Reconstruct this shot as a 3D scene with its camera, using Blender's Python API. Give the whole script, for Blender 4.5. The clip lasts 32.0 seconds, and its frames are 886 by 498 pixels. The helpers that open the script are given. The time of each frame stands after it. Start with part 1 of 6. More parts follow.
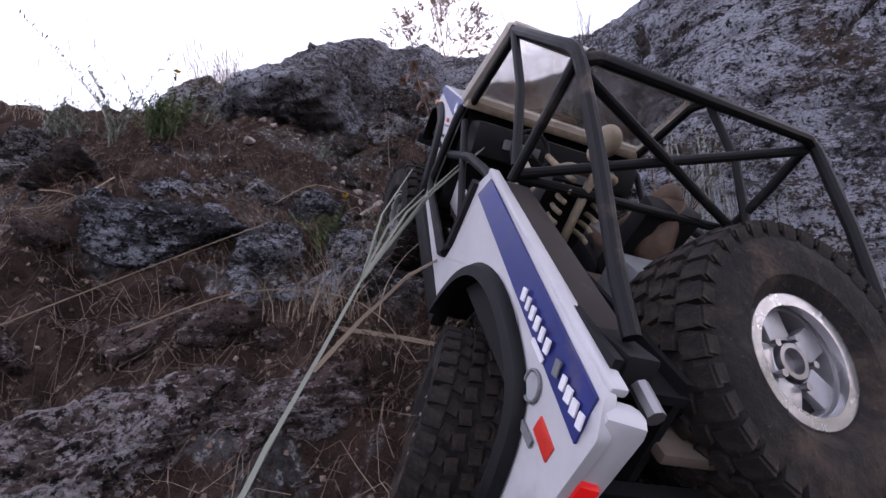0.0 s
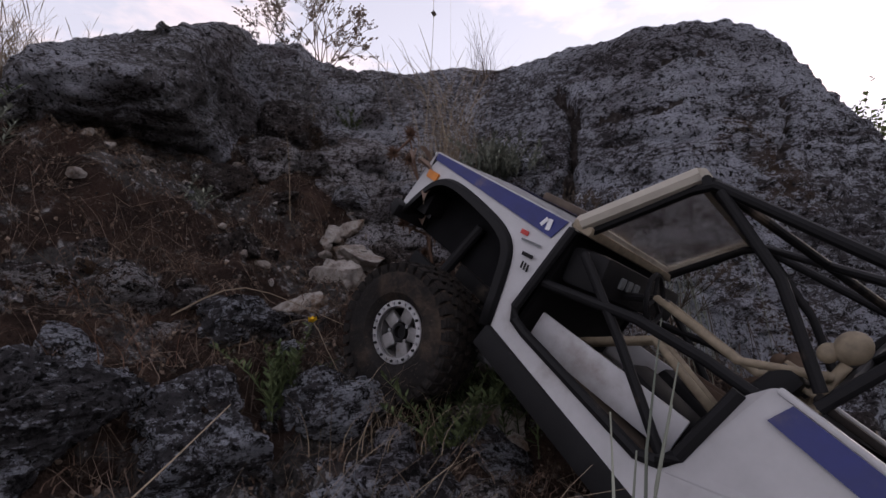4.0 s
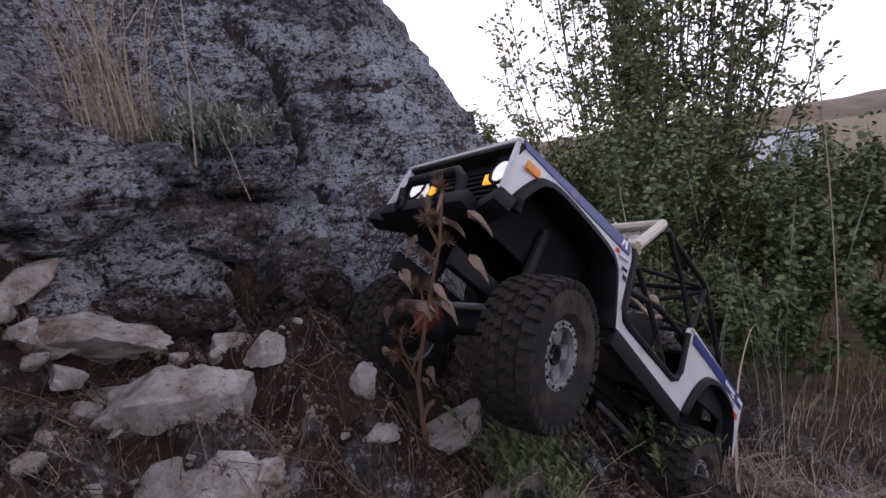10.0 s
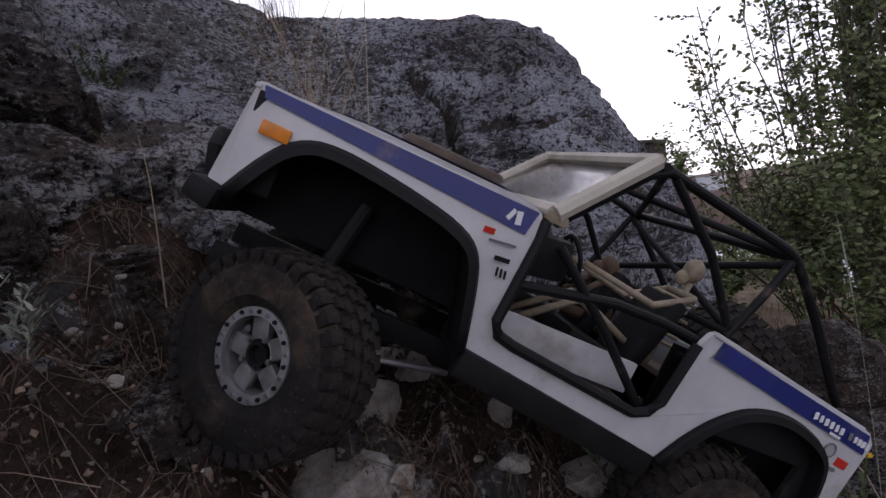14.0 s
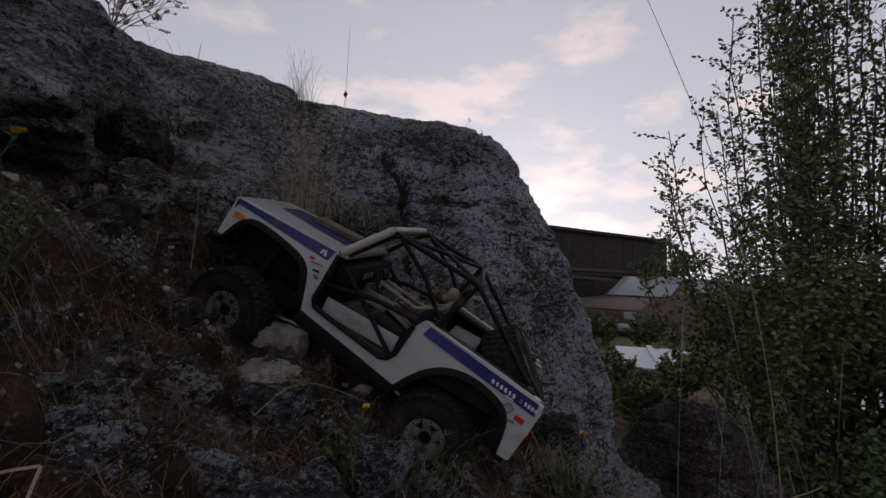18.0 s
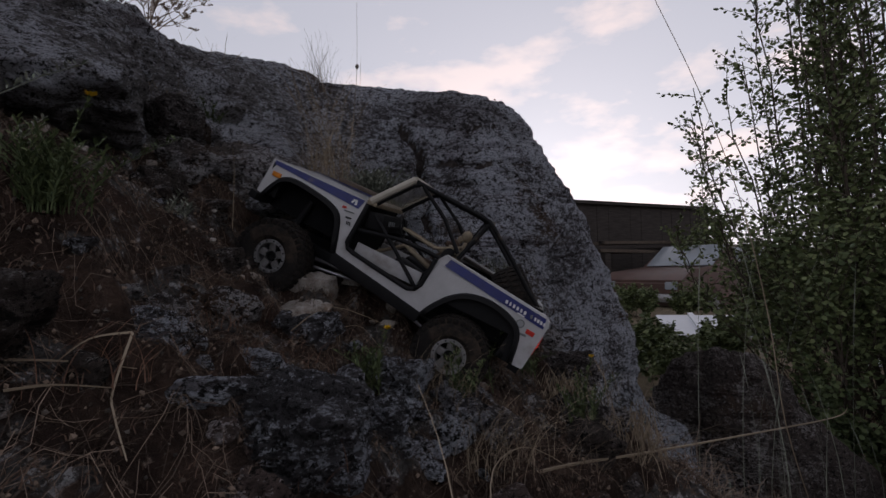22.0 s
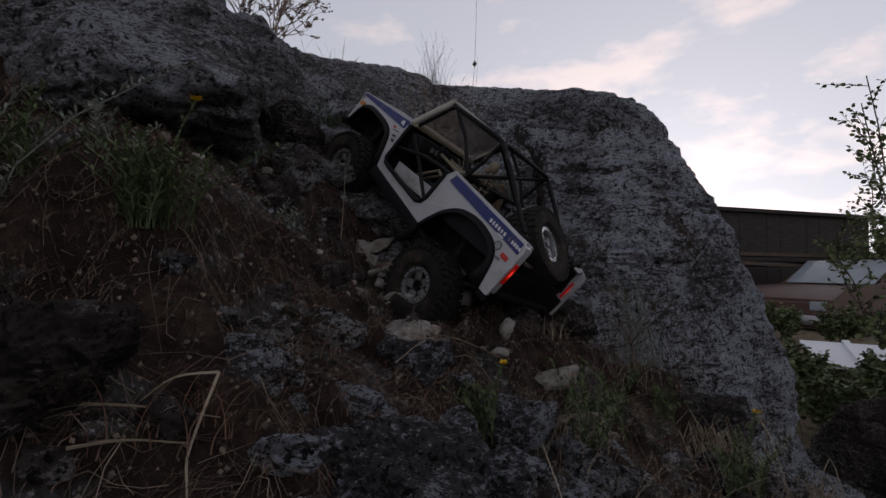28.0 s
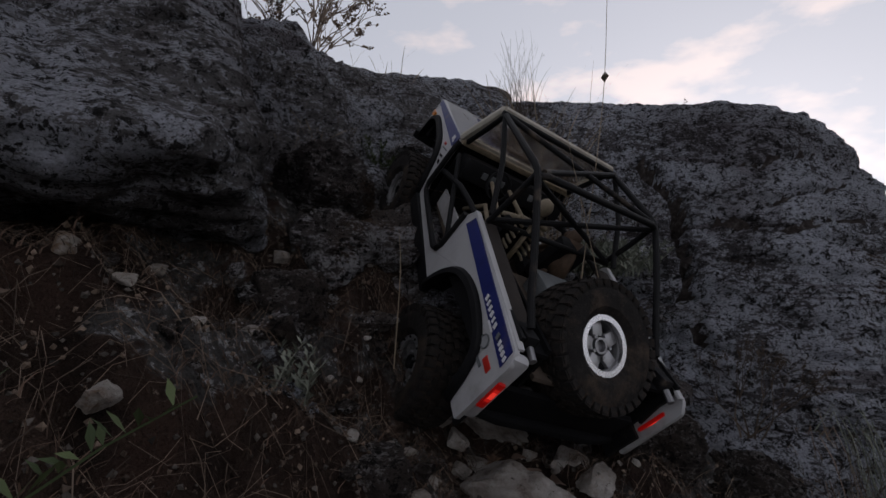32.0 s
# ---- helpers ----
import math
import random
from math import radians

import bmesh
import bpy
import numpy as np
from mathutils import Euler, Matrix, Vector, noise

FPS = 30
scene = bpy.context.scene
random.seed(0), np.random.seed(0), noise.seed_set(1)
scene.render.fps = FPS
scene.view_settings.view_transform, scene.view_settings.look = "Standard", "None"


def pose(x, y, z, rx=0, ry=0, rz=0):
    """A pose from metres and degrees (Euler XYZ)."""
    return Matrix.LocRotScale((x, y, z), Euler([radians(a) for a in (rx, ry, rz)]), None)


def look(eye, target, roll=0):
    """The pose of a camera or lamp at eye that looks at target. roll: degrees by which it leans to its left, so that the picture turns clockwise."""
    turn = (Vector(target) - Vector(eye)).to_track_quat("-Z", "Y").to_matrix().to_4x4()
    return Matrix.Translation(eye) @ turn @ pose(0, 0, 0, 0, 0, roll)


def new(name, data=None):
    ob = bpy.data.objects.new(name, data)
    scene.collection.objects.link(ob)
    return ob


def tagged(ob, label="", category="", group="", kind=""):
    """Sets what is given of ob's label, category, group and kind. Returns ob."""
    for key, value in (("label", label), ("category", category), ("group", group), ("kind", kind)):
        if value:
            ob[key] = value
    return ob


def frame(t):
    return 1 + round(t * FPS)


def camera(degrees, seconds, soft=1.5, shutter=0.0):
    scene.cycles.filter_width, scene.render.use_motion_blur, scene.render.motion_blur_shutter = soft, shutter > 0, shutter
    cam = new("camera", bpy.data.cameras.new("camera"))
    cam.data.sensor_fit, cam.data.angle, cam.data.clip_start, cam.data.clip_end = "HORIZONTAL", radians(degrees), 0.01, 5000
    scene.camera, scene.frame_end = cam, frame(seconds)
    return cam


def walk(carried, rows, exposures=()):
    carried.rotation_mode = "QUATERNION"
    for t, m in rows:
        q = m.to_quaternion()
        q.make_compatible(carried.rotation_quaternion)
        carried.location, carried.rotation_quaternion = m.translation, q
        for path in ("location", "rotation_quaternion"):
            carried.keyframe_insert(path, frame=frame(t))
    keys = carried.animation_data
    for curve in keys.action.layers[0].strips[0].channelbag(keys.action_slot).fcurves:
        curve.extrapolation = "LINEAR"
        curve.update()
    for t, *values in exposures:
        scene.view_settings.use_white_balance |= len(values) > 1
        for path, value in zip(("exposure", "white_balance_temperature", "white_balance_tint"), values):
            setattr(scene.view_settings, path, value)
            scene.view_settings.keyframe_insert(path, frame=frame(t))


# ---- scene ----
# ================= camera and its way =================
cam = camera(85.04, 32.0)
PATH = [
    (0, -0.0000, -0.0001, 0.6003, 99.55, 0.00, -0.01),
    (0.5, -0.0327, 0.0021, 0.6113, 99.25, 2.27, -2.50),
    (1, -0.0581, -0.0151, 0.6029, 98.51, 3.31, -4.96),
    (1.5, -0.0782, -0.0135, 0.5819, 99.69, 1.01, -11.33),
    (2, -0.1218, -0.0051, 0.5981, 99.19, -0.91, -21.36),
    (2.5, -0.1293, 0.0184, 0.6300, 99.66, -0.38, -22.62),
    (3, -0.1419, 0.0610, 0.7071, 99.80, -0.50, -20.10),
    (3.5, -0.1590, 0.1185, 0.7376, 99.37, 0.75, -22.71),
    (5.5, -0.2046, 0.2076, 0.8095, 93.19, -6.94, -35.04),
    (6, -0.2640, 0.3740, 0.8776, 95.59, -3.80, -53.34),
    (6.5, -0.3072, 0.4461, 0.8963, 93.29, -1.32, -70.23),
    (7, -0.3178, 0.4806, 0.9117, 89.73, -0.77, -80.12),
    (7.5, -0.2965, 0.5024, 0.9065, 90.87, 1.12, -82.06),
    (8, -0.3081, 0.5065, 0.8840, 89.32, 3.40, -81.89),
    (8.5, -0.3106, 0.5088, 0.8959, 86.32, 4.76, -85.82),
    (9, -0.3101, 0.5056, 0.9100, 81.62, 6.24, -89.06),
    (9.5, -0.3123, 0.5032, 0.9103, 79.97, 6.97, -90.07),
    (10, -0.3089, 0.5023, 0.9074, 80.20, 7.16, -88.37),
    (10.5, -0.3078, 0.5025, 0.9061, 80.42, 7.04, -87.66),
    (11, -0.3068, 0.5030, 0.9049, 80.73, 7.02, -86.92),
    (11.5, -0.3038, 0.5043, 0.8999, 81.54, 7.43, -85.97),
    (12, -0.3012, 0.5040, 0.8958, 82.31, 7.68, -84.71),
    (12.5, -0.2978, 0.5045, 0.8922, 83.10, 7.98, -82.96),
    (13, -0.2944, 0.5023, 0.8918, 83.12, 8.32, -81.77),
    (14, -0.3156, 0.4753, 0.9047, 86.68, 7.21, -67.26),
    (14.5, -0.3015, 0.4413, 0.8974, 93.51, 2.17, -44.61),
    (16.5, -0.3800, 0.2592, 0.9003, 90.91, -1.94, -57.77),
    (17, -0.3898, 0.2567, 0.8971, 91.79, -2.73, -59.79),
    (17.5, -0.4301, 0.2619, 0.9074, 93.96, -3.91, -63.41),
    (18, -0.5136, 0.2612, 0.8650, 94.09, -2.42, -66.81),
    (18.5, -0.5575, 0.2230, 0.8406, 93.06, -0.89, -68.30),
    (19, -0.5715, 0.1901, 0.8135, 91.92, -0.54, -68.21),
    (19.5, -0.5579, 0.2009, 0.8080, 92.55, 0.89, -64.06),
    (20, -0.5555, 0.2038, 0.8075, 92.89, 1.07, -62.94),
    (20.5, -0.5546, 0.2051, 0.8073, 92.85, 1.16, -62.54),
    (21, -0.5541, 0.2049, 0.8074, 92.79, 1.23, -62.41),
    (21.5, -0.5536, 0.2053, 0.8074, 92.59, 1.12, -62.39),
    (22, -0.5536, 0.2050, 0.8073, 92.41, 1.14, -62.38),
    (22.5, -0.5537, 0.2047, 0.8082, 92.23, 1.06, -62.36),
    (23, -0.5536, 0.2046, 0.8083, 92.17, 1.06, -62.34),
    (23.5, -0.5534, 0.2049, 0.8080, 92.09, 0.99, -62.34),
    (24, -0.5534, 0.2050, 0.8083, 92.03, 0.92, -62.34),
    (24.5, -0.5532, 0.2046, 0.8091, 91.89, 0.78, -62.27),
    (25, -0.5533, 0.2048, 0.8088, 91.83, 0.71, -62.24),
    (25.5, -0.5529, 0.2055, 0.8091, 91.79, 0.63, -62.21),
    (27.5, -0.5525, 0.2063, 0.8105, 91.47, 0.13, -62.00),
    (28, -0.4989, 0.2598, 0.8289, 92.70, -1.32, -50.17),
    (28.5, -0.4969, 0.2649, 0.8308, 94.65, -1.72, -48.13),
    (29, -0.4721, 0.3237, 0.8881, 94.30, -2.21, -44.86),
    (29.5, -0.4198, 0.4038, 0.9336, 92.35, -0.98, -44.84),
    (30, -0.3729, 0.4386, 0.9388, 93.54, -0.30, -45.49),
    (30.5, -0.3550, 0.4447, 0.9433, 93.52, -0.82, -44.91),
    (31, -0.3457, 0.4522, 0.9450, 93.50, -1.30, -43.97),
    (31.5, -0.3410, 0.4554, 0.9487, 93.32, -1.87, -43.43),
    (32, -0.3395, 0.4588, 0.9481, 93.23, -1.98, -43.19),
]
EXPOSURES = [(0, 1.60, 6000, 20), (1.5, 1.30, 6000, 19), (2, 1.05, 6500, 16), (3, 0.55, 6400, 17), (5.5, 0.35, 6900, 14), (6, 0.06, 7000, 14), (7, -.08, 6900, 12), (8, 0.1, 6700, 12), (9, 1.1, 6150, 16), (13, 1.35, 6150, 18), (14, 0.70, 6300, 15),
             (14.5, 0.3, 6500, 13), (17, -0.44, 6500, 10), (18, -.52, 6500, 10), (19, -.38, 6500, 10), (25, -0.32, 6450, 9), (28, -0.36, 6450, 8), (32, -0.28, 6450, 7)]
walk(cam, [(r[0], pose(*r[1:])) for r in PATH], EXPOSURES)

# the little truck's way over the rocks
TRUCK = [
    (0, 0.0683, 0.3697, 0.6329, 12.30, -36.50, 100.12),
    (0.5, 0.0662, 0.3774, 0.6358, 12.49, -37.25, 100.22),
    (1, 0.0639, 0.3798, 0.6352, 12.46, -37.04, 100.13),
    (1.5, 0.0502, 0.3908, 0.6317, 13.55, -37.56, 99.43),
    (2, 0.0363, 0.4027, 0.6435, 16.02, -37.02, 97.78),
    (2.5, 0.0378, 0.4235, 0.6599, 14.84, -35.68, 99.90),
    (3, 0.0489, 0.4255, 0.6636, 14.57, -35.09, 100.43),
    (3.5, 0.0642, 0.4225, 0.6686, 11.75, -35.39, 101.71),
    (5.5, 0.1362, 0.4083, 0.6639, 0.59, -38.77, 140.86),
    (6, 0.1880, 0.4390, 0.6448, 9.38, -36.90, 122.39),
    (6.5, 0.1970, 0.4326, 0.6520, 10.23, -39.76, 120.97),
    (7, 0.1644, 0.4430, 0.6806, -0.94, -40.13, 130.40),
    (7.5, 0.1745, 0.4433, 0.6788, -1.44, -40.18, 131.19),
    (8, 0.1714, 0.4440, 0.6749, 2.71, -41.64, 130.13),
    (8.5, 0.1537, 0.4370, 0.6799, 3.92, -41.03, 128.27),
    (9, 0.1345, 0.4308, 0.6827, 6.78, -42.16, 126.02),
    (9.5, 0.1321, 0.4297, 0.6830, 8.87, -43.16, 125.21),
    (10, 0.1234, 0.4429, 0.6997, 6.74, -44.81, 130.35),
    (10.5, 0.1123, 0.4540, 0.7110, 7.94, -45.05, 132.00),
    (11, 0.0983, 0.4708, 0.7205, 7.64, -42.95, 132.36),
    (11.5, 0.0651, 0.4981, 0.7335, 4.49, -39.42, 135.79),
    (12, 0.0628, 0.5055, 0.7368, 1.93, -39.30, 137.06),
    (12.5, 0.0688, 0.5099, 0.7354, 0.40, -39.68, 137.83),
    (13, 0.0649, 0.5221, 0.7415, -0.33, -40.16, 136.42),
    (13.5, 0.0130, 0.5656, 0.7686, -16.54, -32.40, 138.46),
    (14, 0.0120, 0.5941, 0.7971, -11.68, -33.15, 130.14),
    (14.5, -0.0025, 0.5605, 0.7823, 0.23, -29.53, 109.67),
    (16.5, 0.0267, 0.6050, 0.7773, -4.22, -28.65, 113.24),
    (17, 0.0283, 0.6046, 0.7804, -4.64, -28.61, 111.73),
    (17.5, 0.0397, 0.6085, 0.7751, -4.96, -27.86, 110.48),
    (18, 0.0398, 0.6152, 0.7840, -7.18, -28.26, 105.18),
    (18.5, 0.0415, 0.6139, 0.7849, -4.85, -28.64, 103.93),
    (19, 0.0314, 0.6094, 0.7843, -2.54, -29.01, 105.20),
    (20, 0.0442, 0.6182, 0.7812, -1.91, -29.26, 107.38),
    (21, 0.0454, 0.6200, 0.7814, -2.37, -29.25, 108.63),
    (22, 0.0466, 0.6219, 0.7816, -2.84, -29.25, 109.88),
    (23, 0.0501, 0.6166, 0.7770, -3.67, -29.33, 111.03),
    (24, 0.0535, 0.6113, 0.7724, -4.50, -29.42, 112.18),
    (24.5, 0.0540, 0.6143, 0.7788, -4.30, -29.16, 111.90),
    (25, 0.0112, 0.6833, 0.8426, 1.01, -21.93, 95.91),
    (25.5, 0.0279, 0.6376, 0.8098, 1.52, -27.25, 99.17),
    (27.5, 0.0278, 0.7334, 0.8860, 11.35, -33.00, 87.45),
    (28, 0.0485, 0.7540, 0.9065, 13.21, -36.14, 83.73),
    (28.5, 0.0672, 0.7898, 0.9396, 14.24, -40.05, 78.72),
    (29, 0.0951, 0.8205, 0.9544, 13.87, -40.94, 70.53),
    (29.5, 0.1003, 0.8260, 0.9529, 13.25, -39.56, 64.22),
    (30, 0.0845, 0.8241, 0.9590, 14.87, -41.36, 60.04),
    (30.5, 0.0808, 0.8149, 0.9518, 20.51, -41.79, 56.07),
    (31, 0.0830, 0.8182, 0.9576, 24.91, -41.70, 55.10),
    (31.5, 0.0776, 0.8203, 0.9567, 23.71, -41.13, 56.83),
    (32, 0.0676, 0.8295, 0.9576, 20.65, -39.57, 60.60),
]


# ================= sky and light =================
world = bpy.data.worlds.new("dusk")
scene.world = world
world.use_nodes = True
wn, wl = world.node_tree.nodes, world.node_tree.links
wn.clear()

sky = wn.new("ShaderNodeTexSky")
sky.sky_type, sky.sun_disc = "NISHITA", False
sky.sun_elevation, sky.sun_rotation = radians(4.0), radians(74)
sky.air_density, sky.dust_density, sky.ozone_density = 1.0, 1.2, 1.0
soft_sky = wn.new("ShaderNodeGamma")
soft_sky.inputs["Gamma"].default_value = 0.28
wl.new(sky.outputs[0], soft_sky.inputs[0])
grey = wn.new("ShaderNodeRGBToBW")
wl.new(soft_sky.outputs[0], grey.inputs[0])
veil = wn.new("ShaderNodeMix")
veil.data_type, veil.blend_type = "RGBA", "MULTIPLY"
veil.inputs["Factor"].default_value = 1.0
veil.inputs["B"].default_value = (1.0, 0.96, 1.11, 1)
wl.new(grey.outputs[0], veil.inputs["A"])
blend = wn.new("ShaderNodeMix")
blend.data_type = "RGBA"
blend.inputs["Factor"].default_value = 0.72
wl.new(soft_sky.outputs[0], blend.inputs["A"])
wl.new(veil.outputs["Result"], blend.inputs["B"])
# broken cloud, flattened towards the horizon
coord = wn.new("ShaderNodeTexCoord")
stretch = wn.new("ShaderNodeMapping")
stretch.inputs["Scale"].default_value = (2.0, 2.0, 5.0)
wl.new(coord.outputs["Generated"], stretch.inputs["Vector"])
puffs = wn.new("ShaderNodeTexNoise")
puffs.inputs["Scale"].default_value, puffs.inputs["Detail"].default_value, puffs.inputs["Roughness"].default_value = 2.2, 6.0, 0.55
wl.new(stretch.outputs[0], puffs.inputs["Vector"])
ramp = wn.new("ShaderNodeValToRGB")
ramp.color_ramp.elements[0].position, ramp.color_ramp.elements[0].color = 0.52, (1.02, 1.04, 1.07, 1)
ramp.color_ramp.elements[1].position, ramp.color_ramp.elements[1].color = 0.64, (1.46, 1.30, 1.20, 1)
wl.new(puffs.outputs["Fac"], ramp.inputs[0])
cloudy = wn.new("ShaderNodeMix")
cloudy.data_type, cloudy.blend_type = "RGBA", "MULTIPLY"
cloudy.inputs["Factor"].default_value = 1.0
wl.new(blend.outputs["Result"], cloudy.inputs["A"])
wl.new(ramp.outputs[0], cloudy.inputs["B"])
# the evening sky deepens towards the zenith
height = wn.new("ShaderNodeSeparateXYZ")
wl.new(coord.outputs["Generated"], height.inputs[0])
deepen = wn.new("ShaderNodeMapRange")
deepen.interpolation_type = "SMOOTHSTEP"
for key, value in (("From Min", .50), ("From Max", 1.0), ("To Min", 1.0), ("To Max", .56)):
    deepen.inputs[key].default_value = value
wl.new(height.outputs["Z"], deepen.inputs["Value"])
deep = wn.new("ShaderNodeMix")
deep.data_type, deep.blend_type = "RGBA", "MULTIPLY"
deep.inputs["Factor"].default_value = 1.0
wl.new(cloudy.outputs["Result"], deep.inputs["A"])
wl.new(deepen.outputs["Result"], deep.inputs["B"])
back = wn.new("ShaderNodeBackground")
back.inputs["Strength"].default_value = 0.58
wout = wn.new("ShaderNodeOutputWorld")
wl.new(deep.outputs["Result"], back.inputs[0])
wl.new(back.outputs[0], wout.inputs[0])
glow = new("sun", bpy.data.lights.new("sun", "SUN"))
glow.data.energy, glow.data.angle, glow.data.color = 0.35, radians(20), (1.0, 0.82, 0.66)
glow.matrix_basis = look((30, 1, 4), (0, 0, 0))


# ================= materials =================
class Mat:
    """A small builder of node materials."""

    def __init__(self, name, space="object", rough=0.8, metal=0.0, spec=0.4):
        self.m = bpy.data.materials.new(name)
        self.m.use_nodes = True
        self.t = self.m.node_tree
        self.b = self.t.nodes["Principled BSDF"]
        self.b.inputs["Roughness"].default_value = rough
        self.b.inputs["Metallic"].default_value = metal
        self.b.inputs["Specular IOR Level"].default_value = spec
        if space == "object":
            self.co = self.t.nodes.new("ShaderNodeTexCoord").outputs["Object"]
        else:
            self.co = self.t.nodes.new("ShaderNodeNewGeometry").outputs["Position"]

    def noise(self, scale, detail=6, rough=0.6, stretch=None):
        n = self.t.nodes.new("ShaderNodeTexNoise")
        n.inputs["Scale"].default_value, n.inputs["Detail"].default_value, n.inputs["Roughness"].default_value = scale, detail, rough
        if stretch:
            mp = self.t.nodes.new("ShaderNodeMapping")
            mp.inputs["Scale"].default_value = stretch
            self.t.links.new(self.co, mp.inputs["Vector"])
            self.t.links.new(mp.outputs[0], n.inputs["Vector"])
        else:
            self.t.links.new(self.co, n.inputs["Vector"])
        return n.outputs["Fac"]

    def cells(self, scale):
        n = self.t.nodes.new("ShaderNodeTexVoronoi")
        n.inputs["Scale"].default_value = scale
        self.t.links.new(self.co, n.inputs["Vector"])
        return n.outputs["Distance"]

    def ramp(self, fac, stops):
        r = self.t.nodes.new("ShaderNodeValToRGB")
        while len(r.color_ramp.elements) < len(stops):
            r.color_ramp.elements.new(0.5)
        for e, (p, c) in zip(r.color_ramp.elements, stops):
            e.position = p
            e.color = (*c, 1) if len(c) == 3 else c
        self.t.links.new(fac, r.inputs[0])
        return r.outputs[0]

    def step(self, fac, a, b):
        r = self.t.nodes.new("ShaderNodeMapRange")
        r.inputs["From Min"].default_value, r.inputs["From Max"].default_value = a, b
        r.interpolation_type = "SMOOTHSTEP"
        self.t.links.new(fac, r.inputs["Value"])
        return r.outputs["Result"]

    def mix(self, fac, a, b, mode="MIX"):
        n = self.t.nodes.new("ShaderNodeMix")
        n.data_type, n.blend_type = "RGBA", mode
        for key, v in (("Factor", fac), ("A", a), ("B", b)):
            if isinstance(v, (int, float)):
                n.inputs[key].default_value = v
            elif isinstance(v, tuple):
                n.inputs[key].default_value = (*v, 1)
            else:
                self.t.links.new(v, n.inputs[key])
        return n.outputs["Result"]

    def colour(self, c):
        if isinstance(c, tuple):
            self.b.inputs["Base Color"].default_value = (*c, 1)
        else:
            self.t.links.new(c, self.b.inputs["Base Color"])
        return self

    def bump(self, height, strength=0.5, dist=0.01, chain=None):
        n = self.t.nodes.new("ShaderNodeBump")
        n.inputs["Strength"].default_value, n.inputs["Distance"].default_value = strength, dist
        self.t.links.new(height, n.inputs["Height"])
        if chain is not None:
            self.t.links.new(chain, n.inputs["Normal"])
        self.t.links.new(n.outputs[0], self.b.inputs["Normal"])
        return n.outputs[0]

    def roughness(self, fac, a, b):
        r = self.t.nodes.new("ShaderNodeMapRange")
        r.inputs["To Min"].default_value, r.inputs["To Max"].default_value = a, b
        self.t.links.new(fac, r.inputs["Value"])
        self.t.links.new(r.outputs["Result"], self.b.inputs["Roughness"])

    def glow(self, c, strength):
        self.b.inputs["Emission Color"].default_value = (*c, 1)
        self.b.inputs["Emission Strength"].default_value = strength
        return self

    def island(self):
        return self.t.nodes.new("ShaderNodeNewGeometry").outputs["Random Per Island"]

    def random(self):
        return self.t.nodes.new("ShaderNodeObjectInfo").outputs["Random"]


def rock_material(name, base, pale, amount, stain=(.10, .062, .036)):
    """Weathered rock: a mottled ground, brown stains, crusts of pale lichen with crisp edges, dark pits."""
    k = Mat(name, "world", 0.92, spec=0.2)
    big, mid, fine = k.noise(5.0, 5), k.noise(70.0, 10, .76, (1, 1, 1.9)), k.noise(390.0, 7, .78, (1, 1, 1.5))
    c = k.ramp(mid, [(.32, tuple(v * .25 for v in base)), (.46, base), (.64, tuple(v * 1.5 for v in base))])
    c = k.mix(k.step(big, .55, .72), c, stain)
    # crusts crowd together in some places and thin out in others
    spots = k.mix(.52, k.noise(210.0, 9, .76, (1, 1, 1.7)), mid)
    spots = k.mix(k.step(k.noise(8.0, 6, .64), .36, .64), k.mix(.12, spots, (.12, .12, .12)), k.mix(.10, spots, (.88, .88, .88)))
    crust = k.ramp(fine, [(.36, tuple(v * .42 for v in pale)), (.48, tuple(v * .92 for v in pale)), (.64, tuple(min(.8, v * 1.30) for v in pale))])
    c = k.mix(k.step(spots, amount, amount + .012), c, crust)
    pits = tuple(v * .14 for v in base)
    c = k.mix(k.step(k.noise(120.0, 8, .76), .552, .566), c, pits)
    c = k.mix(k.step(k.noise(330.0, 5, .70), .585, .600), c, pits)
    c = k.mix(k.step(k.noise(3.4, 7, .66, (1, 1, .7)), .50, .64), c, k.mix(.75, c, (.44, .40, .39), "MULTIPLY"))
    # thin dark seams along the bedding
    c = k.mix(k.step(k.noise(10, 7, .66, (.5, .5, 6)), .600, .622), c, k.mix(.8, c, (.34, .29, .28), "MULTIPLY"))
    k.colour(c)
    one = k.bump(mid, 1.0, .012)
    k.bump(k.mix(.5, fine, spots), 1.0, .008, one)
    return k.m


ROCK = rock_material("lichen_rock", (.125, .120, .128), (.55, .575, .655), .476)
DARKROCK = rock_material("dark_rock", (.105, .092, .090), (.44, .43, .44), .500)
MIDROCK = rock_material("grey_rock", (.165, .158, .160), (.49, .505, .56), .490, (.11, .075, .058))
LICHENROCK = rock_material("lichen_spotted_rock", (.085, .082, .088), (.43, .455, .51), .497, (.085, .050, .035))
PITROCK = rock_material("pitted_rock", (.125, .092, .082), (.42, .385, .39), .507, (.075, .036, .022))
LEDGEROCK = rock_material("ledge_rock", (.160, .142, .136), (.46, .45, .47), .505, (.13, .092, .068))
BROWNROCK = rock_material("brown_rock", (.080, .066, .060), (.29, .275, .27), .525, (.075, .046, .03))
k = Mat("pale_stone", "world", .9, spec=.2)
m, f = k.noise(45, 8, .7), k.noise(220, 6, .75)
c = k.ramp(m, [(.28, (.129, .102, .084)), (.44, (.327, .289, .256)), (.56, (.447, .412, .378)), (.72, (.602, .578, .546))])
c = k.mix(k.step(k.noise(17, 6, .7), .52, .66), c, (.181, .115, .071))
